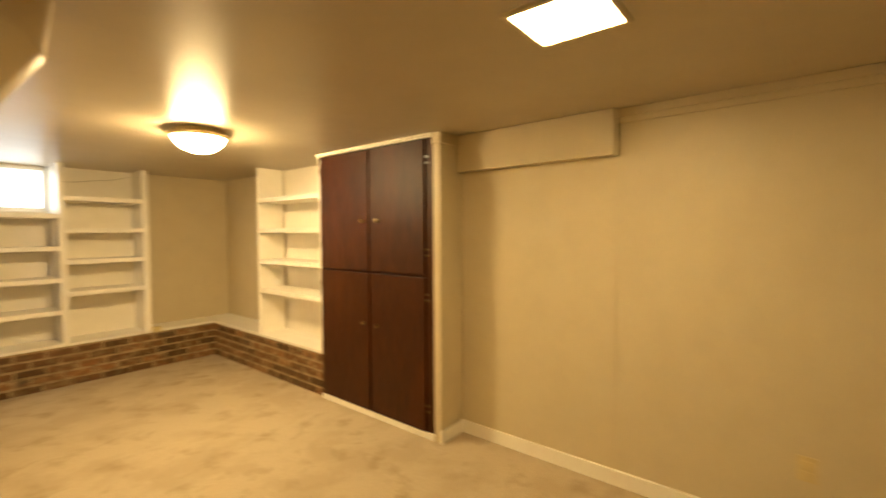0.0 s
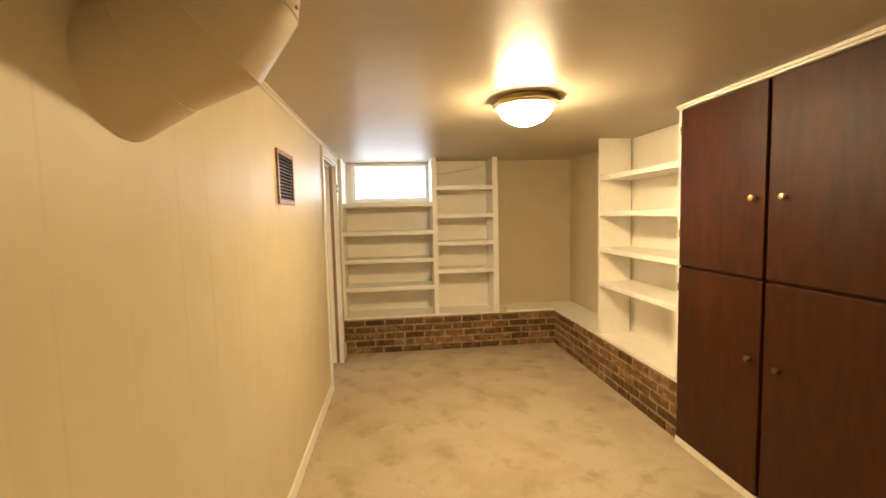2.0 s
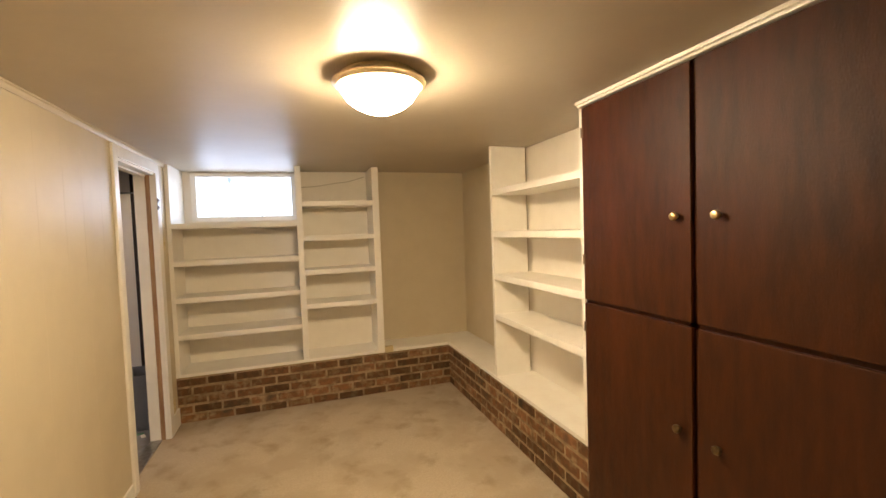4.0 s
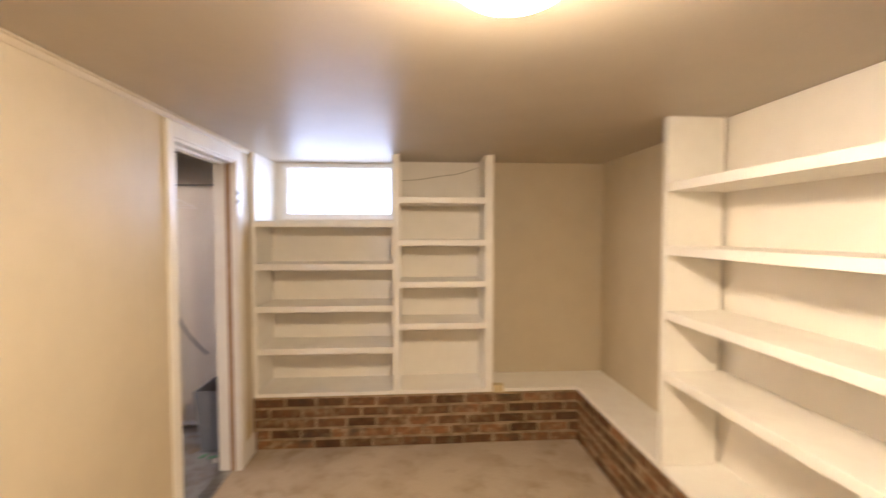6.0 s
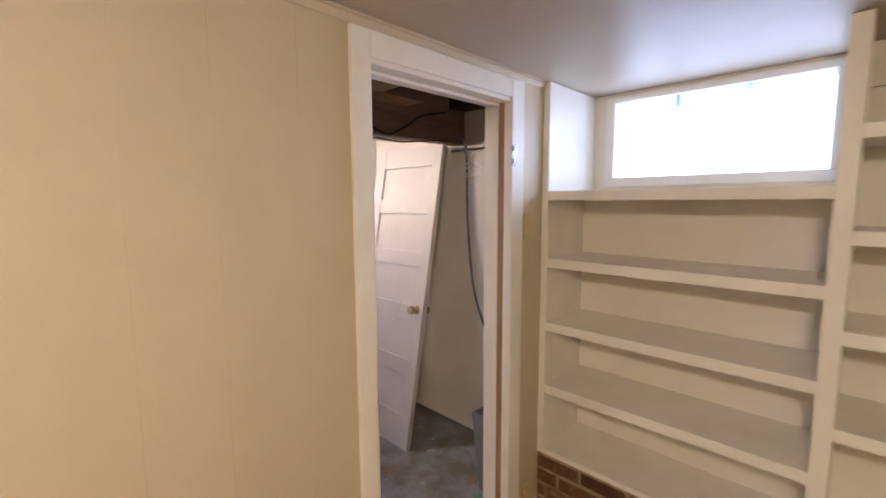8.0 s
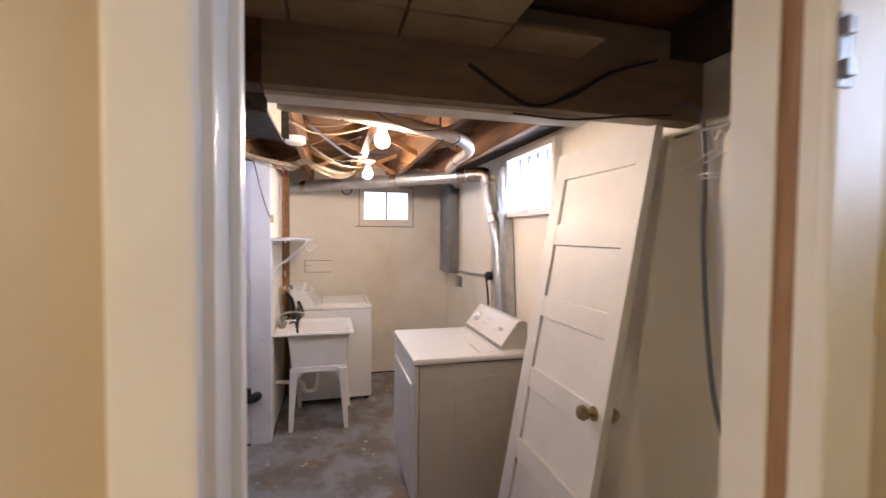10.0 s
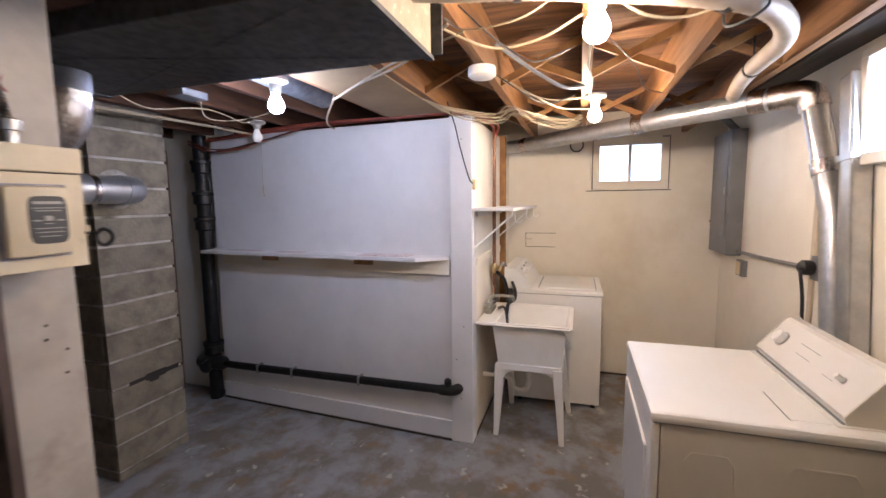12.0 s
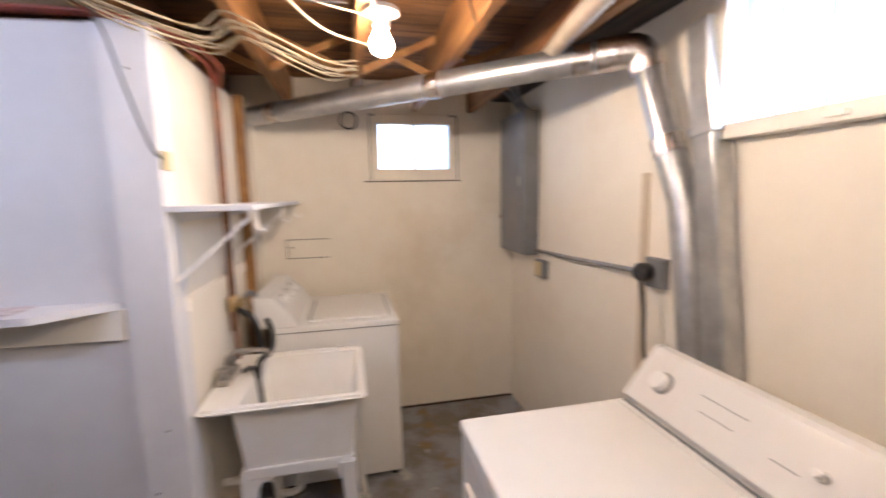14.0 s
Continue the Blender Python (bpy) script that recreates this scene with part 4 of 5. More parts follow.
part("tape", tube([(-2.757, 0.372, 1.73), (-2.735, 0.376, 1.67)], 0.054, 20), M_FOIL, vent, "wrinkled foil tape", True)
wd = thing("wall_duct", (-2.6, 0.41, 0.3), "flat galvanised duct against the north wall", "duct")
TILT = Matrix.Translation((-2.625, 0, 2)) @ Matrix.Rotation(radians(-7), 4, "Y") @ Matrix.Translation((2.7, 0, -2))
part("body", box(-2.755, -2.665, 0.37, 0.447, 0.3, 2.08, 0.01, m=TILT), M_GALV, wd)
for zz in (0.75, 1.72):
    part("strap", box(-2.762, -2.658, 0.365, 0.448, zz, zz + 0.03, 0.003, m=TILT), M_GALV, wd)
single("panning_board", box(-2.98, -1.72, -1.83, -1.47, JB - 0.008, JB - 0.001, 0.001), M_SHEET, "tan board closing the bay between joists", "board")
single("round_duct", tube([(-1.68, -2.03, 2.19), (-2.56, -2.05, 2.18)], 0.075, 24), M_DUSTY, "round galvanised duct in the joist bay", "duct", smooth=True)
flue = thing("flue_pipe", (-2.1, -2.97, 1.66), "galvanised flue pipe entering the block chimney", "pipe")
part("pipe", tube([(-2.045, -2.965, 1.655), (-1.55, -2.97, 1.655), (-1.02, -2.97, 1.615)], 0.072, 24), M_GALV, flue, smooth=True)
part("elbow", tube([(-2.03, -2.965, 1.655), (-2.085, -2.978, 1.655), (-2.12, -3.02, 1.655), (-2.125, -3.14, 1.655)], 0.076, 24, 4), M_GALV, flue, smooth=True)
part("collar", lathe([(0.112, -3.131), (0.104, -3.118), (0.080, -3.108)], -2.125, 0, 20, "y", cz=1.662), M_BLOCKJ, flue, "rough plaster collar", True)
part("crimp_band", tube([(-1.90, -2.966, 1.655), (-1.87, -2.966, 1.655)], 0.0755, 24), M_FOIL, flue, "taped joint", True)
part("strap", tube([(-1.72, -2.97, 1.73), (-1.74, -2.93, 1.9), (-1.75, -2.9, 2.12)], 0.012, 6), M_GALV, flue, "sheet-metal hanger strap")

fs = thing("foil_pipe", (-1.31, -2.155, 1.80), "crumpled foil-wrapped branch elbow under the supply duct", "pipe")
part("collar", tube([(-1.31, -2.155, 1.974), (-1.31, -2.155, 1.915)], 0.076, 24), M_DUSTY, fs, "dusty galvanised collar", True)
part("elbow", tube([(-1.31, -2.155, 1.925), (-1.31, -2.157, 1.885), (-1.309, -2.175, 1.835), (-1.306, -2.215, 1.795), (-1.302, -2.27, 1.782), (-1.30, -2.33, 1.78)], 0.073, 24, 5, ripple=0.0025), M_FOIL, fs, smooth=True)
part("band", tube([(-1.302, -2.315, 1.78), (-1.30, -2.345, 1.78)], 0.079, 24), M_GALV, fs, "crimped galvanised end", True)

# cast-iron drain
dr = thing("drain_stack", (-3.03, -3.475, 0), "black cast-iron drain stack with a horizontal branch", "pipe")
sx, sy = -3.03, -3.475
part("riser", lathe([(0.05, 0.0), (0.05, 2.1)], sx, sy, 18), M_IRON, dr, smooth=True)
for z in (0.42, 1.42, 1.62, 1.86):
    part("hub", lathe([(0.052, z - 0.05), (0.068, z - 0.04), (0.068, z + 0.02), (0.075, z + 0.025), (0.075, z + 0.05), (0.052, z + 0.055)], sx, sy, 18), M_IRON, dr, smooth=True)
part("branch", tube([(sx + 0.02, sy + 0.05, 0.305), (-2.99, -3.2, 0.31), (-2.915, -1.43, 0.362)], 0.028, 14), M_IRON, dr, smooth=True)
part("tee", lathe([(0.05, sy - 0.11), (0.055, sy - 0.10), (0.055, sy + 0.12), (0.04, sy + 0.14)], sx + 0.03, 0, 16, "y", cz=0.31), M_IRON, dr, smooth=True)
part("cleanout", tube([(sx + 0.03, sy, 0.31), (sx + 0.12, sy + 0.02, 0.29)], 0.045, 14), M_IRON, dr, smooth=True)
part("elbow", tube([(-2.915, -1.50, 0.36), (-2.915, -1.43, 0.362), (-2.93, -1.40, 0.365), (-2.96, -1.39, 0.365)], 0.034, 14, 3), M_IRON, dr, smooth=True)
part("cap", lathe([(0.02, 0.38), (0.024, 0.40), (0.024, 0.43), (0.012, 0.44)], -2.915, -1.45, 10), M_IRON, dr, smooth=True)
for f in (0.12, 0.3, 0.62):
    y = -3.2 + f * 1.77
    part("strap", box(-2.99 + f * 0.07 - 0.034, -2.99 + f * 0.07 + 0.034, y - 0.008, y + 0.008, 0.28 + f * 0.05, 0.345 + f * 0.05, 0.004), M_STEEL, dr, "steel pipe strap")

# ---------------------------------------------------------------- wall shelf on the partition
sh = thing("wall_shelf", (-2.9, -2.45, 1.1), "long white painted plank shelf on the board partition", "shelf")
part("plank", prism([(-2.97, -3.40), (-2.97, -1.44), (-2.815, -1.62), (-2.80, -3.40)], 1.205, 1.228, "z", ROT), M_LPART, sh)
part("cleat", box(-2.97, -2.948, -3.34, -1.445, 1.105, 1.205, 0.002, m=ROT), M_LWALL, sh)
for y in (-2.86, -2.06):
    part("bracket", box(-2.948, -2.925, y - 0.07, y + 0.07, 1.155, 1.204, 0.002, m=ROT), M_RAW, sh, "small bare wood block")
for a, b, c, d, z in ((-2.95, -2.83, -2.05, -1.75, 1.2285), (-2.945, -2.84, -2.0, -1.68, 1.2318)):
    single("paper_sheet", box(a, b, c, d, z, z + 0.003, m=ROT), M_PAPER, "loose printed paper on the plank shelf", "paper", "papers on the shelf", loc=(-2.9, -1.9, z))

# ---------------------------------------------------------------- laundry appliances
def dryer():
    x0, x1, y0, y1 = -2.588, -1.838, -0.43, 0.235
    t = thing("clothes_dryer", (-2.2, -0.1, 0), "white front-loading clothes dryer with a sloped glossy control console", "dryer")
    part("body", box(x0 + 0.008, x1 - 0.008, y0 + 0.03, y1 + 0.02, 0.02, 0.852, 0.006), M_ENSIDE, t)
    part("front_panel", box(x0 + 0.006, x1 - 0.006, y0, y0 + 0.029, 0.16, 0.85, 0.012), M_ENAMEL, t, "rounded white front panel")
    part("top", box(x0, x1, y0 - 0.004, y1 + 0.025, 0.857, 0.892, 0.014), M_ENAMEL, t)
    part("top_gasket", box(x0 + 0.012, x1 - 0.012, y0 + 0.008, y1 + 0.015, 0.851, 0.858), M_GREY, t, "dark seam under the top")
    cx0, cx1 = x0 + 0.03, x1 - 0.065
    c = part("console", prism([(0.108, 0.899), (0.098, 0.922), (0.198, 1.052), (0.212, 1.060), (0.246, 1.058), (0.256, 1.045), (0.258, 0.897)], cx0, cx1, "x"), M_CONSOLE, t, smooth=False)
    for a, b in ((cx0 - 0.008, cx0), (cx1, cx1 + 0.008)):
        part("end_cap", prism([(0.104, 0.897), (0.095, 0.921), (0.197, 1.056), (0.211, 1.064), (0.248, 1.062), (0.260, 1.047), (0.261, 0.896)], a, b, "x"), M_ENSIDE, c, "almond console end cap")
    part("console_base", box(cx0 - 0.012, cx1 + 0.014, 0.078, 0.262, 0.8915, 0.898, 0.002), M_ENAMEL, t, "raised base strip of the console")
    part("console_gap", box(cx0 - 0.004, cx1 + 0.004, 0.094, 0.104, 0.8975, 0.9, 0), M_GREY, t, "dark line under the console")

    def on_face(x, f):
        return Vector((x, 0.098 + 0.10 * f, 0.922 + 0.13 * f))
    nn = Vector((0, -0.793, 0.610))
    for x, r in ((cx0 + 0.10, 0.026), (cx1 - 0.12, 0.009)):
        p = on_face(x, 0.52)
        part("dial_ring", tube([p, p + nn * 0.003], r * 1.3, 20), M_STEEL, c, "chrome dial ring", True)
        part("dial", tube([p, p + nn * 0.012, p + nn * 0.013, p + nn * 0.028], r, 20), M_ENAMEL, c, "round white dial", True)
    m = Matrix.Translation(on_face(0, 0.5)) @ Matrix.Rotation(math.atan2(0.13, 0.10), 4, "X")
    part("printed_line", box(cx0 + 0.22, cx0 + 0.36, 0.028, 0.030, 0.0, 0.0012, m=m), M_GREY, c, "thin grey printed line")
    part("printed_line", box(cx0 + 0.24, cx0 + 0.34, -0.012, -0.010, 0.0, 0.0012, m=m), M_GREY, c, "thin grey printed line")
    part("printed_line", box(cx0 + 0.44, cx0 + 0.50, -0.02, -0.018, 0.0, 0.0012, m=m), M_GREY, c, "thin grey printed line")
    part("door", box(x0 + 0.07, x1 - 0.07, y0 - 0.010, y0 + 0.002, 0.24, 0.74, 0.010), M_ENAMEL, t)
    part("toe_panel", box(x0 + 0.012, x1 - 0.012, y0 + 0.012, y0 + 0.029, 0.03, 0.15, 0.003), M_ENAMEL, t)
    lid = part("lint_lid", box(x1 - 0.265, x1 - 0.062, -0.032, 0.076, 0.8915, 0.8950, 0.0015), M_ENAMEL, t, "flush lint-screen lid")
    part("lid_gap", boxes([(x1 - 0.269, x1 - 0.265, -0.034, 0.076, 0.8915, 0.8926), (x1 - 0.265, x1 - 0.062, -0.036, -0.032, 0.8915, 0.8926)]), M_GREY, lid, "dark gap round the lid")
    for za, ya, yb in ((0.77, -0.33, -0.19), (0.77, -0.05, 0.13)):
        part("side_emboss", tube([(x1 - 0.0085, ya, za - 0.03), (x1 - 0.0085, ya + 0.02, za), (x1 - 0.0085, yb - 0.02, za), (x1 - 0.0085, yb, za - 0.03), (x1 - 0.0085, yb, za - 0.5)], 0.0025, 6), M_ENSIDE, t, "pressed line in the side sheet")
    for fx in (x0 + 0.05, x1 - 0.05):
        for fy in (y0 + 0.06, y1 - 0.02):
            part("foot", lathe([(0.02, -0.004), (0.02, 0.02)], fx, fy, 10), M_BLACK, t)


dryer()


def washer():
    x0, x1, y0, y1 = -4.33, -3.652, -1.14, -0.487
    t = thing("washing_machine", (-4.0, -0.85, 0), "white top-loading washing machine with a raised control panel", "washer")
    part("body", box(x0 + 0.006, x1 - 0.006, y0, y1 - 0.006, 0.03, 0.865, 0.006), M_ENAMEL, t)
    part("top", box(x0, x1, y0, y1, 0.867, 0.90, 0.010), M_ENAMEL, t)
    part("lid", box(x0 + 0.12, x1 - 0.06, y0 + 0.19, y1 - 0.05, 0.9, 0.912, 0.006), M_ENAMEL, t)
    c = part("console", prism([(y0 - 0.07, 0.9), (y0 + 0.14, 0.9), (y0 + 0.09, 0.98), (y0 + 0.015, 1.055), (y0 - 0.07, 1.06)], x0 + 0.01, x1 - 0.004, "x"), M_ENAMEL, t)
    for i in range(3):
        p = Vector((x1 - 0.14 - i * 0.16, y0 + 0.06, 1.01))
        nn = Vector((0, 0.72, 0.69))
        part("dial", tube([p, p + nn * 0.02, p + nn * 0.021, p + nn * 0.035], 0.022, 16), M_ENAMEL, c, "white dial", True)
    for k in (y0 + 0.186, y1 - 0.050):
        part("lid_gap", box(x0 + 0.14, x1 - 0.075, k, k + 0.004, 0.9, 0.9135), M_GREY, t, "dark gap beside the lid")
    part("body_seam", box(x0 + 0.004, x1 - 0.0035, y0 + 0.002, y1 - 0.0035, 0.8645, 0.8675), M_GREY, t, "dark seam under the top")
    for i in range(3):
        q = Vector((x1 - 0.14 - i * 0.16, y0 + 0.06, 1.012))
        part("dial_print", tube([q + Vector((0.035 * math.cos(a), -0.026 * math.sin(a), 0.027 * math.sin(a))) + Vector((0, 0.003, 0.003)) for a in [radians(v) for v in range(20, 161, 20)]], 0.0018, 5), M_GREY, c, "dark printed arc")
    for fx in (x0 + 0.05, x1 - 0.05):
        for fy in (y0 + 0.05, y1 - 0.05):
            part("foot", lathe([(0.018, -0.004), (0.018, 0.03)], fx, fy, 10), M_BLACK, t)


washer()


def laundry_sink():
    x0, x1, y0, y1, zr = -3.60, -3.01, -1.295, -0.69, 0.80
    t = thing("laundry_sink", (-3.3, -1.0, 0), "white plastic laundry tub on four splayed legs", "sink")
    bm = bmesh.new()
    def ring(ix0, ix1, iy0, iy1, z):
        return [bm.verts.new(p) for p in ((ix0, iy0, z), (ix1, iy0, z), (ix1, iy1, z), (ix0, iy1, z))]
    rows = [ring(x0 + 0.09, x1 - 0.09, y0 + 0.14, y1 - 0.07, 0.47), ring(x0 + 0.05, x1 - 0.05, y0 + 0.105, y1 - 0.035, 0.775), ring(x0, x1, y0, y1, 0.778), ring(x0, x1, y0, y1, zr),
            ring(x0 + 0.045, x1 - 0.045, y0 + 0.13, y1 - 0.03, zr), ring(x0 + 0.10, x1 - 0.10, y0 + 0.16, y1 - 0.08, 0.49)]
    for a, b in zip(rows, rows[1:]):
        for i in range(4):
            bm.faces.new((a[i], a[(i + 1) % 4], b[(i + 1) % 4], b[i]))
    bm.faces.new(rows[0])
    bm.faces.new(rows[-1])
    bmesh.ops.bevel(bm, geom=list(bm.edges), offset=0.012, segments=2, affect="EDGES")
    part("tub", bm, M_PLAST, t)
    part("skirt", boxes([(x0 + 0.085, x1 - 0.085, y1 - 0.072, y1 - 0.056, 0.472, 0.515), (x1 - 0.088, x1 - 0.072, y0 + 0.125, y1 - 0.072, 0.472, 0.515)], 0.005), M_PLAST, t)
    for fx, fy, tx, ty in ((-3.098, -0.745, -3.105, -0.775), (-3.117, -1.174, -3.115, -1.145), (-3.565, -0.71, -3.50, -0.775), (-3.60, -1.14, -3.50, -1.145)):
        bm = bmesh.new()
        lo = [bm.verts.new((fx + a * 0.016, fy + b * 0.016, -0.004)) for a, b in ((-1, -1), (1, -1), (1, 1), (-1, 1))]
        hi = [bm.verts.new((tx + a * 0.032, ty + b * 0.032, 0.50)) for a, b in ((-1, -1), (1, -1), (1, 1), (-1, 1))]
        bm.faces.new(lo)
        bm.faces.new(hi)
        for i in range(4):
            bm.faces.new((lo[i], lo[(i + 1) % 4], hi[(i + 1) % 4], hi[i]))
        bmesh.ops.bevel(bm, geom=list(bm.edges), offset=0.004, segments=1, affect="EDGES")
        part("leg", bm, M_PLAST, t)
    for gx, gy, sxx, syy in ((-3.105, -0.70, -1, 0), (-3.50, -0.70, 1, 0)):
        part("gusset", prism([(gx, 0.48), (gx + sxx * 0.13, 0.48), (gx + sxx * 0.05, 0.455), (gx + sxx * 0.012, 0.40)], y1 - 0.078, y1 - 0.062, "y"), M_PLAST, t)
    for gy, s in ((-0.775, -1), (-1.145, 1)):
        part("gusset", prism([(gy, 0.48), (gy + s * 0.13, 0.48), (gy + s * 0.05, 0.455), (gy + s * 0.012, 0.40)], x1 - 0.092, x1 - 0.077, "x"), M_PLAST, t)
    f = part("faucet", boxes([(-3.40, -3.22, -1.275, -1.225, zr, zr + 0.03)], 0.008), M_STEEL, t, "chrome two-handle faucet")
    part("spout", tube([(-3.31, -1.25, zr + 0.03), (-3.31, -1.25, zr + 0.09), (-3.31, -1.2, zr + 0.115), (-3.31, -1.10, zr + 0.11), (-3.31, -1.085, zr + 0.08)], 0.011, 12, 5), M_STEEL, f, "chrome spout", True)
    for hx in (-3.38, -3.24):
        part("handle", lathe([(0.012, zr + 0.03), (0.012, zr + 0.05), (0.024, zr + 0.055), (0.024, zr + 0.07), (0.01, zr + 0.074)], hx, -1.25, 12), M_STEEL, f, "chrome handle", True)
    part("drain_hose", tube([(-3.32, -1.20, zr + 0.02), (-3.33, -1.16, zr + 0.03), (-3.33, -1.14, zr - 0.02), (-3.33, -1.13, zr - 0.14)], 0.010, 10, 4), M_CABLEG, t, "dark grey drain hose end", True)
    part("trap", tube([(-3.3, -0.98, 0.48), (-3.3, -0.98, 0.30), (-3.3, -1.02, 0.25), (-3.3, -1.08, 0.26), (-3.3, -1.11, 0.33), (-3.3, -1.30, 0.34)], 0.016, 10, 4), M_PLAST, t, "white waste trap", True)


laundry_sink()

# ---------------------------------------------------------------- leaning door
def leaning_door():
    w, h, th = 0.69, 2.02, 0.036
    t = thing("panel_door", (-1.25, -0.03, 0), "white five-panel door off its hinges, leaning on the wall", "door")
    lean = Matrix.Translation((-1.624, -0.06, -0.004)) @ Matrix.Rotation(radians(-10.15), 4, "X")
    s, s2 = 0.10, 0.079
    rails = [(0.0, 0.21), (0.479, 0.578), (0.836, 0.937), (1.194, 1.297), (1.553, 1.655), (1.884, h)]
    part("stile", box(0, s, 0, th, 0, h, 0.003, m=lean), M_DOOR, t)
    part("stile", box(w - s2, w, 0, th, 0, h, 0.003, m=lean), M_DOOR, t)
    for a, b in rails:
        part("rail", box(s, w - s2, 0.0005, th - 0.0005, a, b, 0.002, m=lean), M_DOOR, t)
    for (a, b), (c, d) in zip(rails, rails[1:]):
        part("panel", box(s - 0.005, w - s2 + 0.005, 0.0155, th - 0.0155, b - 0.005, c + 0.005, m=lean), M_DOOR, t)
    for side, yy in ((-1, 0.0), (1, th)):
        bm = lathe([(0.028, 0.0), (0.028, -0.004), (0.010, -0.008), (0.010, -0.03), (0.024, -0.036), (0.029, -0.048), (0.024, -0.062), (0.008, -0.066)], w - 0.06, 0, 18, "y", cz=0.915)
        if side > 0:
            bmesh.ops.scale(bm, vec=(1, -1, 1), verts=bm.verts)
        bmesh.ops.translate(bm, verts=bm.verts, vec=(0, yy, 0))
        bmesh.ops.transform(bm, matrix=lean, verts=bm.verts)
        part("doorknob", bm, M_BRASS, t, "brass doorknob", True)


leaning_door()

# ---------------------------------------------------------------- bulbs
def bulb_lamp(x, y, z, mat, label, group):
    t = thing("bare_bulb_lamp", (x, y, z + 0.09), label, "bulb lamp", group)
    part("holder", lathe([(0.055, JB - 0.001), (0.055, JB - 0.014), (0.028, JB - 0.026), (0.022, z + 0.045)], x, y, 20), M_PORC, t, "porcelain lampholder", True)
    profile = [(0.0135, z + 0.050), (0.0150, z + 0.040), (0.0205, z + 0.027), (0.0275, z + 0.014), (0.0322, z + 0.001), (0.0330, z - 0.009), (0.0305, z - 0.020), (0.0240, z - 0.031), (0.0130, z - 0.038), (0.0040, z - 0.040)]
    part("bulb", lathe(profile, x, y, 24), mat, t, "lit frosted bulb" if mat is not M_PLAST else "unlit white bulb", True)



bulb_lamp(-2.02, -1.95, 2.01, M_COOL, "lit daylight bulb in a porcelain ceiling holder", "laundry bulbs")
bulb_lamp(-2.83, -0.60, 2.02, M_BULB, "lit warm bulb in a porcelain ceiling holder", "laundry bulbs")
bulb_lamp(-1.58, -0.635, 2.005, M_BULB, "lit warm bulb in a porcelain ceiling holder", "laundry bulbs")
bulb_lamp(-2.79, -2.72, 2.022, M_PLAST, "unlit white bulb in a pull-chain holder", "laundry bulbs")
ch2 = thing("pull_chain", (-2.79, -2.695, 1.62), "thin pull chain hanging from the unlit bulb", "chain")
part("chain", tube([(-2.79, -2.695, 2.09), (-2.79, -2.693, 1.85), (-2.788, -2.693, 1.70)], 0.0016, 5), M_WIRE, ch2)
part("pull", tube([(-2.788, -2.693, 1.70), (-2.786, -2.693, 1.66), (-2.79, -2.69, 1.62)], 0.004, 6), M_WIRE, ch2, "knotted cord end")
sd = thing("smoke_detector", (-2.18, -1.06, 2.09), "round white smoke detector on a joist", "smoke detector")
part("base", lathe([(0.055, JB - 0.001), (0.055, JB - 0.012)], -2.18, -1.06, 24), M_PLAST, sd, smooth=True)
part("cover", lathe([(0.057, JB - 0.012), (0.057, JB - 0.035), (0.045, JB - 0.044), (0.01, JB - 0.046)], -2.18, -1.06, 24), M_PLAST, sd, smooth=True)

# ---------------------------------------------------------------- electrical panel, plug
ep = thing("electrical_panel", (-4.14, 0.4, 1.16), "tall grey electrical panel in the corner", "panel")
part("cabinet", box(-4.37, -3.95, 0.35, NW, 1.16, 2.06, 0.004), M_GREY, ep)
part("door", box(-4.33, -3.99, 0.342, 0.35, 1.30, 1.98, 0.003), M_GREY, ep)
part("latch", box(-4.02, -4.0, 0.335, 0.342, 1.60, 1.66, 0.002), M_STEEL, ep)
single("conduit", tube([(-3.96, 0.43, 1.19), (-3.5, 0.43, 1.20), (-2.93, 0.425, 1.225)], 0.011, 10), M_STEEL, "steel conduit along the north wall", "pipe", smooth=True)
do = thing("dryer_outlet", (-2.86, 0.44, 1.17), "grey dryer outlet with a black plug and cord", "outlet")
part("box", box(-2.90, -2.80, 0.415, NW, 1.175, 1.29, 0.004), M_GREY, do)
part("plug", lathe([(0.03, 0.414), (0.036, 0.404), (0.036, 0.37), (0.022, 0.355)], -2.872, 0, 14, "y", cz=1.235), M_BLACK, do, smooth=True)
part("cord", tube([(-2.872, 0.365, 1.235), (-2.84, 0.352, 1.21), (-2.825, 0.36, 1.10), (-2.82, 0.37, 0.9), (-2.72, 0.36, 0.72)], 0.008, 8, 6), M_BLACK, do, smooth=True)
wo = thing("wall_outlet", (-3.869, 0.44, 1.028), "small grey outlet box with an ivory face under the panel", "outlet")
part("box", box(-3.929, -3.809, 0.415, NW, 1.028, 1.138, 0.004), M_GREY, wo)
part("face", box(-3.914, -3.839, 0.410, 0.415, 1.038, 1.128, 0.002), M_IVORY, wo, "ivory outlet face")

# ---------------------------------------------------------------- wire/plank shelf above the sink
ws = thing("wall_shelf", (-3.3, -1.2, 1.4), "small white plank shelf on a diagonal brace above the sink", "shelf")
part("plank", box(FW + 0.02, -2.955, -1.299, -1.04, 1.512, 1.531, 0.002), M_LPART, ws)
part("cleat", box(FW + 0.02, -3.06, -1.299, -1.28, 1.475, 1.512, 0.002), M_LPART, ws)
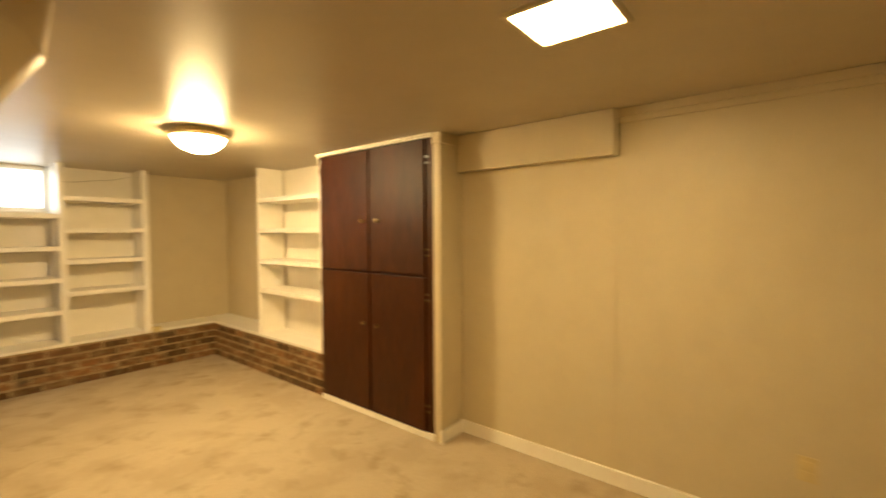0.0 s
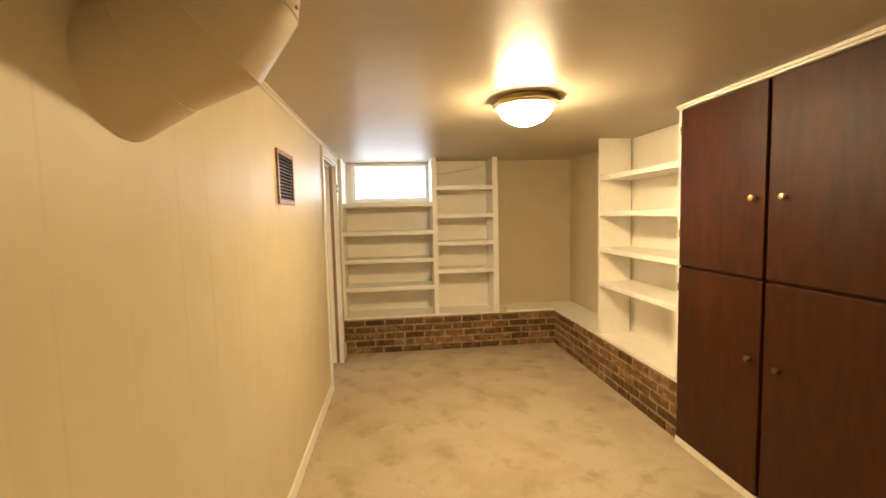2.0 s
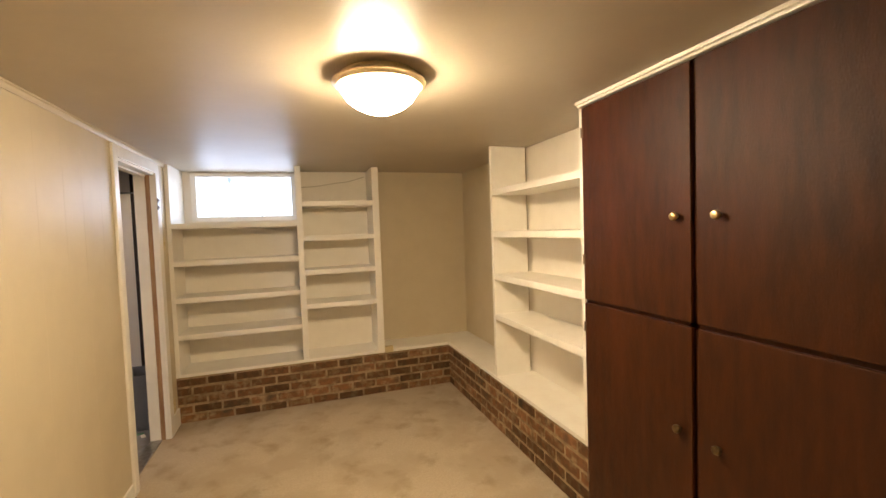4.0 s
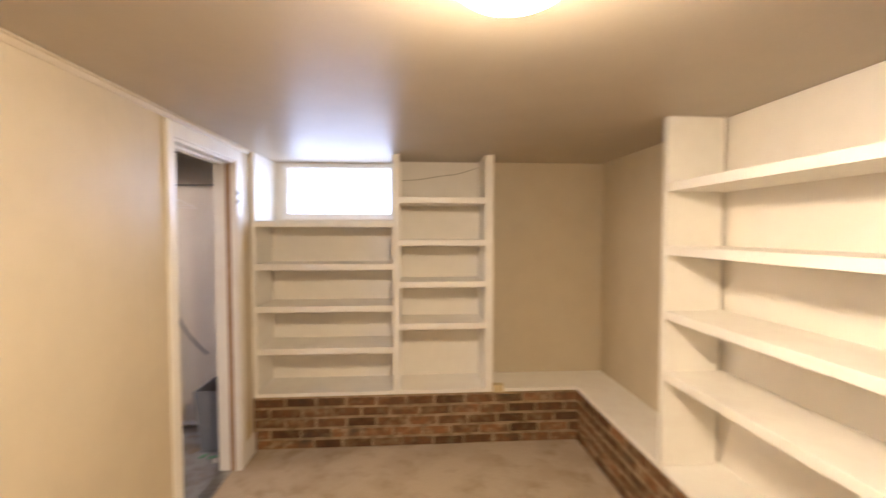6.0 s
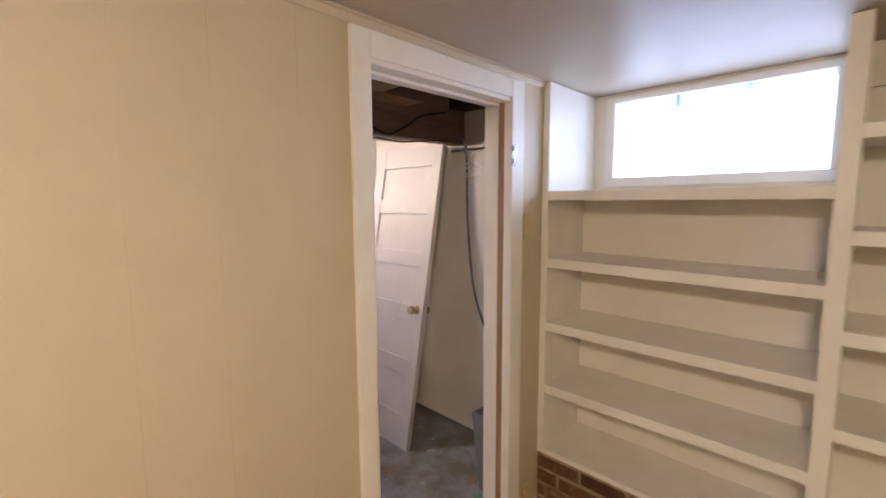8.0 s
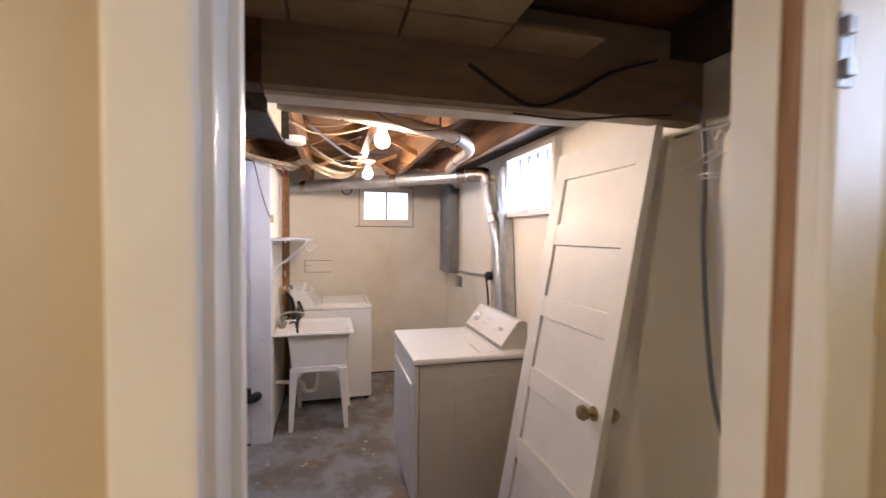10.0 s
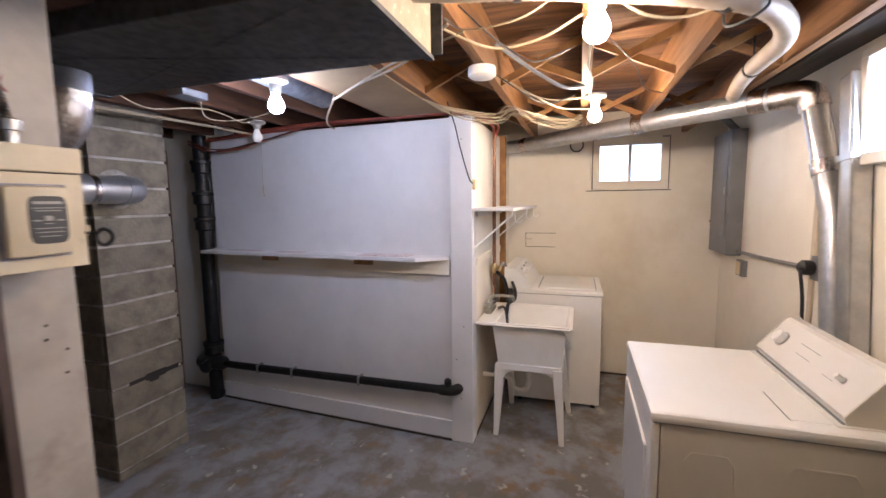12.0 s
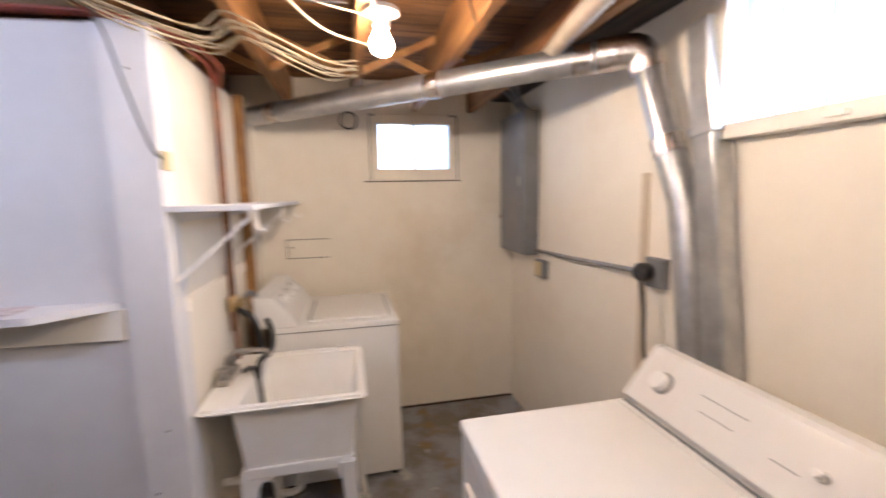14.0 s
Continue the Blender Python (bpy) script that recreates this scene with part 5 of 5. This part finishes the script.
for bxx in (-2.985, -3.75):
    part("brace", tube([(bxx, -1.296, 1.275), (bxx, -1.055, 1.485), (bxx, -1.052, 1.511)], 0.006, 8), M_PLAST, ws, "white diagonal brace")
    part("brace_leg", tube([(bxx, -1.294, 1.24), (bxx, -1.294, 1.510)], 0.005, 8), M_PLAST, ws, "white upright of the brace")
for hx in (-3.08, -3.68, -4.2):
    part("hook", tube([(hx, -1.05, 1.512), (hx, -1.05, 1.455), (hx, -1.038, 1.437), (hx, -1.018, 1.436), (hx, -1.008, 1.455)], 0.0045, 8, 4), M_PLAST, ws, "white coat hook", True)

# ---------------------------------------------------------------- grey bin by the doorway
bn = thing("waste_bin", (-0.30, 0.12, 0), "tall grey plastic waste bin inside the doorway", "bin")
bm = bmesh.new()
def frus(x0, x1, y0, y1, z):
    return [bm.verts.new(p) for p in ((x0, y0, z), (x1, y0, z), (x1, y1, z), (x0, y1, z))]
rw = [frus(-0.37, -0.17, 0.0, 0.26, -0.004), frus(-0.40, -0.135, -0.03, 0.29, 0.45), frus(-0.39, -0.145, -0.02, 0.28, 0.45), frus(-0.36, -0.18, 0.01, 0.25, 0.02)]
for a, b in zip(rw, rw[1:]):
    for i in range(4):
        bm.faces.new((a[i], a[(i + 1) % 4], b[(i + 1) % 4], b[i]))
bm.faces.new(rw[0])
bm.faces.new(rw[-1])
part("tub", bm, M_BIN, bn)

# ---------------------------------------------------------------- bricks last
mesh_brick = {}


def brick(x, y, z, length, along):
    key = (round(length, 2), along)
    if key not in mesh_brick:
        d = 0.03
        bm = box(-key[0] / 2, key[0] / 2, -d / 2, d / 2, 0, 0.057, 0.004) if along == "x" else box(-d / 2, d / 2, -key[0] / 2, key[0] / 2, 0, 0.057, 0.004)
        me = bpy.data.meshes.new("brick")
        bm.to_mesh(me)
        bm.free()
        me.materials.append(M_BRICK)
        mesh_brick[key] = me
    ob = new("brick", mesh_brick[key])
    ob.location = (x, y, z)
    ob.rotation_euler = (0, 0, rnd.uniform(-0.01, 0.01))
    ob.parent = knee


rnd = random.Random(5)
for c in range(5):
    z = 0.004 + c * 0.0765
    pos = 0.003
    first = True
    while pos < 2.37:
        ln = rnd.choice((0.19, 0.20, 0.20, 0.21))
        if first and c % 2:
            ln = 0.10
        first = False
        ln = min(ln, 2.385 - pos)
        if ln > 0.03:
            brick(pos + ln / 2, 0.015 + rnd.uniform(-0.003, 0.002), z + rnd.uniform(-0.002, 0.002), ln, "x")
        pos += ln + 0.018
    pos = -0.004
    first = True
    while pos > -2.18:
        ln = rnd.choice((0.19, 0.20, 0.20, 0.21))
        if first and c % 2 == 0:
            ln = 0.10
        first = False
        ln = min(ln, pos + 2.19)
        if ln > 0.03:
            brick(2.395 + rnd.uniform(-0.002, 0.003), pos - ln / 2, z + rnd.uniform(-0.002, 0.002), ln, "y")
        pos -= ln + 0.018

# ---------------------------------------------------------------- cables, small pipes and clutter overhead
rc = random.Random(11)


def cable(name, pts, r, mat, label, category="cable", soft=6, sides=6):
    return single(name, tube(pts, r, sides, soft), mat, label, category, smooth=True)


for k in range(8):
    dx, dz = rc.uniform(-0.14, 0.14), rc.uniform(-0.045, 0.02)
    cable("house_cable", [(-2.70 + dx, -1.47, 2.115), (-2.84 + dx, -1.32, 2.085 + dz), (-3.05 + dx, -1.16, 2.09 + dz), (-3.02 + dx, -1.06, 2.112), (-3.05 + dx, -0.93, 2.075 + dz), (-3.25 + dx, -0.78, 2.065 + dz), (-3.42 + dx, -0.66, 2.105)],
          0.0031, M_WIRE, "ivory house wiring sagging under the joists")
for k in range(2):
    cable("water_pipe", [(-3.05 + k * 0.03, -3.40, 2.06), (-3.02 + k * 0.03, -2.6, 2.10 + k * 0.01), (-3.0 + k * 0.03, -1.9, 2.112), (-2.99 + k * 0.03, -1.45, 2.112), (-3.1, -1.31 + k * 0.03, 2.108), (-3.4, -1.26 + k * 0.04, 2.10), (-3.5 - k * 0.06, -1.26, 2.05)],
          0.010, M_RED, "red-brown pipe along the top of the partition", "pipe", sides=10)
for k in range(4):
    s = rc.uniform(-0.03, 0.03)
    cable("dark_cable", [(-3.0, -3.55, 2.03 + s), (-2.955, -3.3, 1.955 + s), (-2.955, -3.05, 1.94 + s + k * 0.012), (-2.95, -2.75, 2.03), (-2.95, -2.35, 2.095), (-2.96, -1.9, 2.10)], 0.006, M_BLACK if k % 2 else M_RED, "dark cable drooping over the partition top")
cable("lamp_cable", [(-2.35, -1.86, 2.115), (-2.32, -1.84, 2.085), (-2.1, -1.60, 2.075), (-1.95, -1.38, 2.09), (-1.87, -1.27, 2.085), (-1.74, -1.02, 2.10)], 0.0042, M_WIRE, "white lamp cable slung under the joists")
cable("lamp_cable", [(-2.32, -1.85, 2.085), (-2.12, -1.60, 2.085), (-1.9, -1.30, 2.075), (-1.70, -1.06, 2.11)], 0.0042, M_WIRE, "white lamp cable slung under the joists")
cable("lamp_cable", [(-2.33, -1.85, 2.09), (-2.5, -2.0, 2.04), (-2.75, -2.15, 2.05), (-2.93, -2.22, 2.06)], 0.005, M_WIRE, "white lamp cable running to the partition")
cable("lamp_cable", [(-2.74, -2.70, 2.112), (-2.6, -2.66, 2.075), (-2.35, -2.6, 2.085), (-2.1, -2.5, 2.05), (-1.95, -2.62, 2.03), (-1.8, -2.66, 2.09)], 0.0032, M_WIRE, "loose white cable loop under the dark joists")
cable("lamp_cable", [(-2.1, -2.46, 2.10), (-2.22, -2.55, 2.03), (-2.34, -2.48, 2.03), (-2.5, -2.40, 2.09), (-2.58, -2.37, 2.16), (-2.60, -2.36, 2.30)], 0.0032, M_WIRE, "loose white cable loop under the dark joists")
cable("batten", [(-1.72, -2.98, 2.06), (-2.55, -2.88, 2.06), (-3.0, -2.85, 2.055)], 0.009, M_WIRE, "thin pale strip fixed under the joists", "batten", soft=0)
cable("lamp_cable", [(-1.72, -1.09, 2.11), (-1.83, -0.95, 2.07), (-1.82, -0.8, 2.075), (-1.74, -0.67, 2.10)], 0.0042, M_WIRE, "white cable to the bare bulb")
cable("lamp_cable", [(-1.60, -0.62, 2.10), (-1.75, -0.5, 2.08), (-1.85, -0.36, 2.10), (-1.83, -0.24, 2.14)], 0.0042, M_WIRE, "white cable to the bare bulb")
cable("lamp_cable", [(-1.75, -0.63, 2.108), (-2.2, -0.645, 2.10), (-2.5, -0.625, 2.108), (-2.80, -0.63, 2.10)], 0.005, M_WIRE, "white cable clipped along the middle joist")
cable("lamp_cable", [(-2.05, -0.98, 2.16), (-2.2, -0.85, 2.09), (-2.38, -0.74, 2.06), (-2.55, -0.66, 2.10)], 0.008, M_GREY, "grey cable hanging between joists")
cable("lamp_cable", [(-2.5, -1.02, 2.15), (-2.65, -0.9, 2.10), (-2.9, -0.78, 2.08), (-3.1, -0.62, 2.10)], 0.0045, M_WIRE, "pale cable hanging between joists")
cable("drop_cable", [(-2.80, -1.40, 2.14), (-2.90, -1.385, 2.03), (-2.925, -1.36, 1.9), (-2.935, -1.31, 1.72), (-2.96, -1.29, 1.68)], 0.004, M_BLACK, "thin dark cable down the corner post")
single("junction_box", box(-3.0, -2.955, -1.294, -1.275, 1.645, 1.705, 0.003), M_IVORY, "small ivory junction box at the corner post", "junction box")
single("junction_box", box(-2.12, -1.98, -2.53, -2.43, 2.085, 2.119, 0.003), M_GREY, "grey steel junction box under the joists", "junction box")
cable("cable_coil", [(-4.39 + 0.0 * a, -0.70 + 0.055 * math.cos(a), 2.05 + 0.055 * math.sin(a)) for a in [0.5 * q for q in range(14)]], 0.006, M_BLACK, "small black cable coil by the far window", soft=0)
for k in range(3):
    cable("panel_cable", [(-4.1 + 0.06 * k, 0.40, 2.06), (-4.12 + 0.05 * k, 0.36, 2.12), (-4.0 + 0.1 * k, 0.2, 2.2), (-3.8, -0.1 + 0.05 * k, 2.2)], 0.010, M_GREY, "grey feeder cable above the electrical panel")
cable("hose_tie", [(-1.76 + 0.0, -0.25 - 0.0, 2.14), (-1.73, -0.22, 2.06), (-1.77, -0.30, 2.03), (-1.80, -0.30, 2.12)], 0.004, M_BLACK, "black tie round the duct hose", "tie")

for pts in ([(-1.25, -0.78, 2.115), (-1.36, -0.66, 2.05), (-1.42, -0.50, 2.02), (-1.38, -0.36, 2.04), (-1.28, -0.24, 2.115)],
            [(-1.60, -1.00, 2.115), (-1.68, -0.92, 2.05), (-1.82, -0.84, 2.02), (-1.98, -0.80, 2.06), (-2.05, -0.70, 2.115)],
            [(-2.30, -1.04, 2.13), (-2.42, -0.92, 2.06), (-2.62, -0.84, 2.05), (-2.78, -0.70, 2.11)],
            [(-1.95, -0.60, 2.115), (-2.20, -0.48, 2.075), (-2.55, -0.40, 2.07), (-2.9, -0.27, 2.115)]):
    cable("dark_cable", pts, 0.0026, M_BLACK, "thin dark wire looping under the joists")
for pts in ([(-1.60, -0.60, 2.10), (-1.70, -0.42, 2.085), (-1.78, -0.34, 2.09), (-1.86, -0.25, 2.115)],
            [(-1.56, -0.70, 2.11), (-1.60, -0.82, 2.06), (-1.62, -0.98, 2.055), (-1.66, -1.06, 2.112)],
            [(-2.86, -0.66, 2.115), (-2.70, -0.80, 2.08), (-2.56, -0.92, 2.09), (-2.45, -1.02, 2.13)]):
    cable("lamp_cable", pts, 0.0028, M_WIRE, "thin ivory cable strung between joists")

single("junction_box", box(-1.731, -1.691, -0.623, -0.553, 2.15, 2.205, 0.004), M_BLUEBOX, "blue plastic junction box on the joist", "junction box")

# copper supply and hoses behind the sink
for k, (x, m) in enumerate(((-3.50, M_COPPER), (-3.545, M_COPPER))):
    cable("supply_pipe", [(x, -1.265, 2.05), (x, -1.265, 1.5), (x, -1.265, 0.95 - 0.3 * k)], 0.009, m, "tarnished copper supply pipe down the return wall", "pipe", soft=0, sides=10)
    vv = thing("stop_valve", (x, -1.25, 1.08 - 0.02 * k), "old brass stop valve on the copper pipe", "valve")
    part("body", lathe([(0.012, 1.04), (0.02, 1.05), (0.02, 1.10), (0.012, 1.11)], x, -1.265, 12), M_BRASS, vv, smooth=True)
    part("handle", lathe([(0.006, -1.25), (0.022, -1.225), (0.024, -1.218), (0.006, -1.214)], x, 0, 12, "y", cz=1.075), M_BRASS, vv, smooth=True)
cable("washer_hose", [(-3.60, -1.24, 1.06), (-3.68, -1.22, 1.09), (-3.74, -1.20, 1.0), (-3.72, -1.2, 0.86), (-3.70, -1.19, 0.7)], 0.012, M_GREY, "grey washer hose looping behind the sink", "hose", sides=10)
cable("washer_hose", [(-3.50, -1.24, 1.05), (-3.58, -1.20, 0.98), (-3.64, -1.19, 0.86), (-3.64, -1.2, 0.6)], 0.014, M_BLACK, "black washer hose behind the sink", "hose", sides=10)
cable("washer_hose", [(-3.66, -1.15, 0.95), (-3.60, -1.12, 0.90), (-3.45, -1.1, 0.865), (-3.34, -1.13, 0.85), (-3.33, -1.14, 0.78)], 0.012, M_BLACK, "black drain hose hooked over the tub", "hose", sides=10)
struct("stud", box(-4.0, -3.94, -1.30, -1.255, 0.0, 2.1, 0.002), M_BRIDGE, "bare wood stud on the return wall")
struct("trim_return", box(-3.9, -3.06, -1.298, -1.285, 1.16, 1.21, 0.002), M_LWALL, "painted rail along the return wall")
single("wood_strip", box(-2.965, -2.925, 0.438, 0.4495, 0.3, 1.62, 0.002), M_STRIP, "tan wood strip on the north wall", "board")
# Blackened strip: the shade of the last joist bay is put into its colour.
struct("trim_wall_top", box(FW, -0.12, 0.30, NW, 2.20, JT, 0.002), M_SILL, "sill strip blackened for the shaded joist bay above the masonry wall")
for a, b, c, d in ((-2.94, -2.86, -3.2, -2.9), (-2.93, -2.85, -2.75, -2.5)):
    single("paper_sheet", box(a, b, c, d, 1.2285, 1.2302, m=ROT), M_PAPER, "dusty sheet of paper on the plank shelf", "paper", "papers on the shelf", loc=(-2.9, -2.9, 1.2285))

# ---------------------------------------------------------------- furnace behind the post
fu = thing("furnace", (-1.5, -3.4, 0), "pale grey sheet-metal furnace behind the post", "furnace")
part("cabinet", box(-1.76, -1.18, -3.78, -3.06, 0.0, 1.35, 0.006), M_FURN, fu)
part("front_panel", box(-1.72, -1.22, -3.06, -3.05, 0.5, 1.25, 0.004), M_GREY, fu)
part("plenum", box(-1.56, -1.16, -3.70, -3.12, 1.35, 1.973, 0.003), M_GALV, fu, "shiny galvanised plenum")
single("cardboard_box", box(-1.45, -1.25, -2.62, -2.42, 0.0, 0.10, 0.004), M_PLAST, "small white box on the floor by the furnace", "box")

# ---------------------------------------------------------------- doorway corner: hangers, hanging cable, scraps
cable("hanging_cable", [(-0.90, 0.30, 2.02), (-0.85, 0.38, 2.03), (-0.83, 0.41, 1.9), (-0.83, 0.42, 1.53), (-0.80, 0.42, 1.2), (-0.76, 0.42, 0.98), (-0.68, 0.415, 0.80), (-0.58, 0.41, 0.67), (-0.5, 0.40, 0.60)], 0.008, M_GREY, "grey cable hanging down the white wall")
cable("hanging_cable", [(-0.875, -0.45, 2.10), (-0.872, -0.25, 1.99), (-0.872, -0.1, 2.03), (-0.872, 0.05, 2.12), (-0.80, 0.18, 2.15)], 0.007, M_BLACK, "black cable drooping across the beam")
cable("hanging_cable", [(-0.872, -0.30, 1.96), (-0.87, -0.1, 1.955), (-0.87, 0.1, 1.98), (-0.87, 0.3, 2.0)], 0.004, M_BLACK, "thin black cable along the beam")


def hanger(x, y, z, tilt):
    t = [(x, y, z), (x + 0.015, y, z + 0.03), (x, y, z + 0.045), (x - 0.015, y, z + 0.03), (x, y, z), (x, y, z - 0.03), (x - 0.2, y + tilt, z - 0.10), (x + 0.2, y - tilt, z - 0.12), (x, y, z - 0.03)]
    return single("wire_hanger", tube(t, 0.0028, 6), M_PLAST, "white wire clothes hanger on the wall", "hanger", "hangers by the doorway")


hanger(-0.78, 0.40, 1.90, 0.01)
hanger(-0.74, 0.385, 1.88, 0.015)
struct("hanger_rail", tube([(-0.95, 0.395, 1.945), (-0.2, 0.395, 1.945)], 0.006, 8), M_STEEL, "steel rail for hangers on the wall")
struct("baseboard_pipe", tube([(-1.75, 0.43, 0.03), (-0.45, 0.425, 0.03)], 0.014, 10), M_PLAST, "white painted pipe along the foot of the wall", True)
for x, y, a in ((-0.26, -0.07, 0.3), (-0.33, -0.05, 1.1), (-0.22, -0.12, 2.0)):
    single("scrap", box(-0.03, 0.03, -0.014, 0.014, 0.0, 0.006, 0.002, m=Matrix.Translation((x, y, -0.004)) @ Matrix.Rotation(a, 4, "Z")), M_GREEN if a < 1.5 else M_PLAST, "torn green and white scrap by the bin", "litter", "scraps by the bin", loc=(x, y, -0.004))

# unseen bulb added to brighten the back room behind the chimney
t = thing("bare_bulb_lamp", (-3.8, -4.6, 2.25), "unseen lit bulb added to brighten the white back room", "bulb lamp", "laundry bulbs")
part("holder", lathe([(0.05, 2.249), (0.05, 2.235), (0.022, 2.20)], -3.8, -4.6, 16), M_PLAST, t, smooth=True)
part("bulb", lathe([(0.014, 2.199), (0.03, 2.17), (0.03, 2.155), (0.006, 2.13)], -3.8, -4.6, 16), M_COOL, t, smooth=True)

# ---------------------------------------------------------------- grime and marks
struct("floor_seam", box(-2.952, -2.944, -3.42, -1.44, -0.004, 0.010, m=ROT), M_DIRT, "dark grime line at the foot of the partition")
struct("floor_seam_far", box(FW, FW + 0.010, -0.48, NW, -0.004, 0.008), M_DIRT, "dark grime line at the foot of the far wall")
struct("floor_seam_return", box(-3.9, -3.06, -1.30, -1.292, -0.004, 0.010), M_DIRT, "dark grime line at the foot of the return wall")
struct("wall_seam", box(-2.9695, -2.9665, -1.444, -1.438, 0.0, 2.08, m=ROT), M_DIRT, "dark crack beside the corner post")
for y, z in ((-1.36, 1.95), (-1.35, 0.78), (-1.40, 0.56), (-1.37, 0.30)):
    single("nail_head", lathe([(0.004, -2.952), (0.004, -2.9495)], 0, y, 8, "x", cz=z), M_DIRT, "dark nail head in the white corner post", "nail", "nails in the corner post")
for x, z in ((-0.955, 1.30), (-0.957, 1.33), (-0.985, 1.22), (-0.99, 1.27), (-0.94, 0.9)):
    single("nail_head", lathe([(0.003, -1.7055), (0.003, -1.7025)], x, 0, 8, "y", cz=z), M_DIRT, "dark nail head in the grimy post", "nail", "nails in the post")
single("rust_clamp", boxes([(-4.39, -4.355, 0.36, 0.40, 1.36, 1.42), (-4.40, -4.35, 0.35, 0.365, 1.38, 1.40)], 0.003), M_RED, "rusty clamp beside the electrical panel", "clamp")


for pts in ([(-0.905, 1.80), (-0.913, 1.815), (-0.922, 1.807), (-0.935, 1.822), (-0.93, 1.803), (-0.94, 1.79), (-0.922, 1.792), (-0.915, 1.78)], [(-0.90, 1.765), (-0.908, 1.785), (-0.914, 1.775), (-0.907, 1.752)]):
    single("rust_mark", prism(pts, -1.7052, -1.7035, "y"), M_RED, "red-brown rusty smear on the grimy post", "stain", "smears on the post")

# ---------------------------------------------------------------- dark fill added in the corner behind the partition
# Invented slab and blocks that keep the sliver beyond the doorway dark.
corner = struct("wall_corner_masonry", box(-0.37, -0.113, 0.436, 0.4492, 0.0, 2.155), M_SILL, "dark slab added to keep the corner behind the doorway dark")
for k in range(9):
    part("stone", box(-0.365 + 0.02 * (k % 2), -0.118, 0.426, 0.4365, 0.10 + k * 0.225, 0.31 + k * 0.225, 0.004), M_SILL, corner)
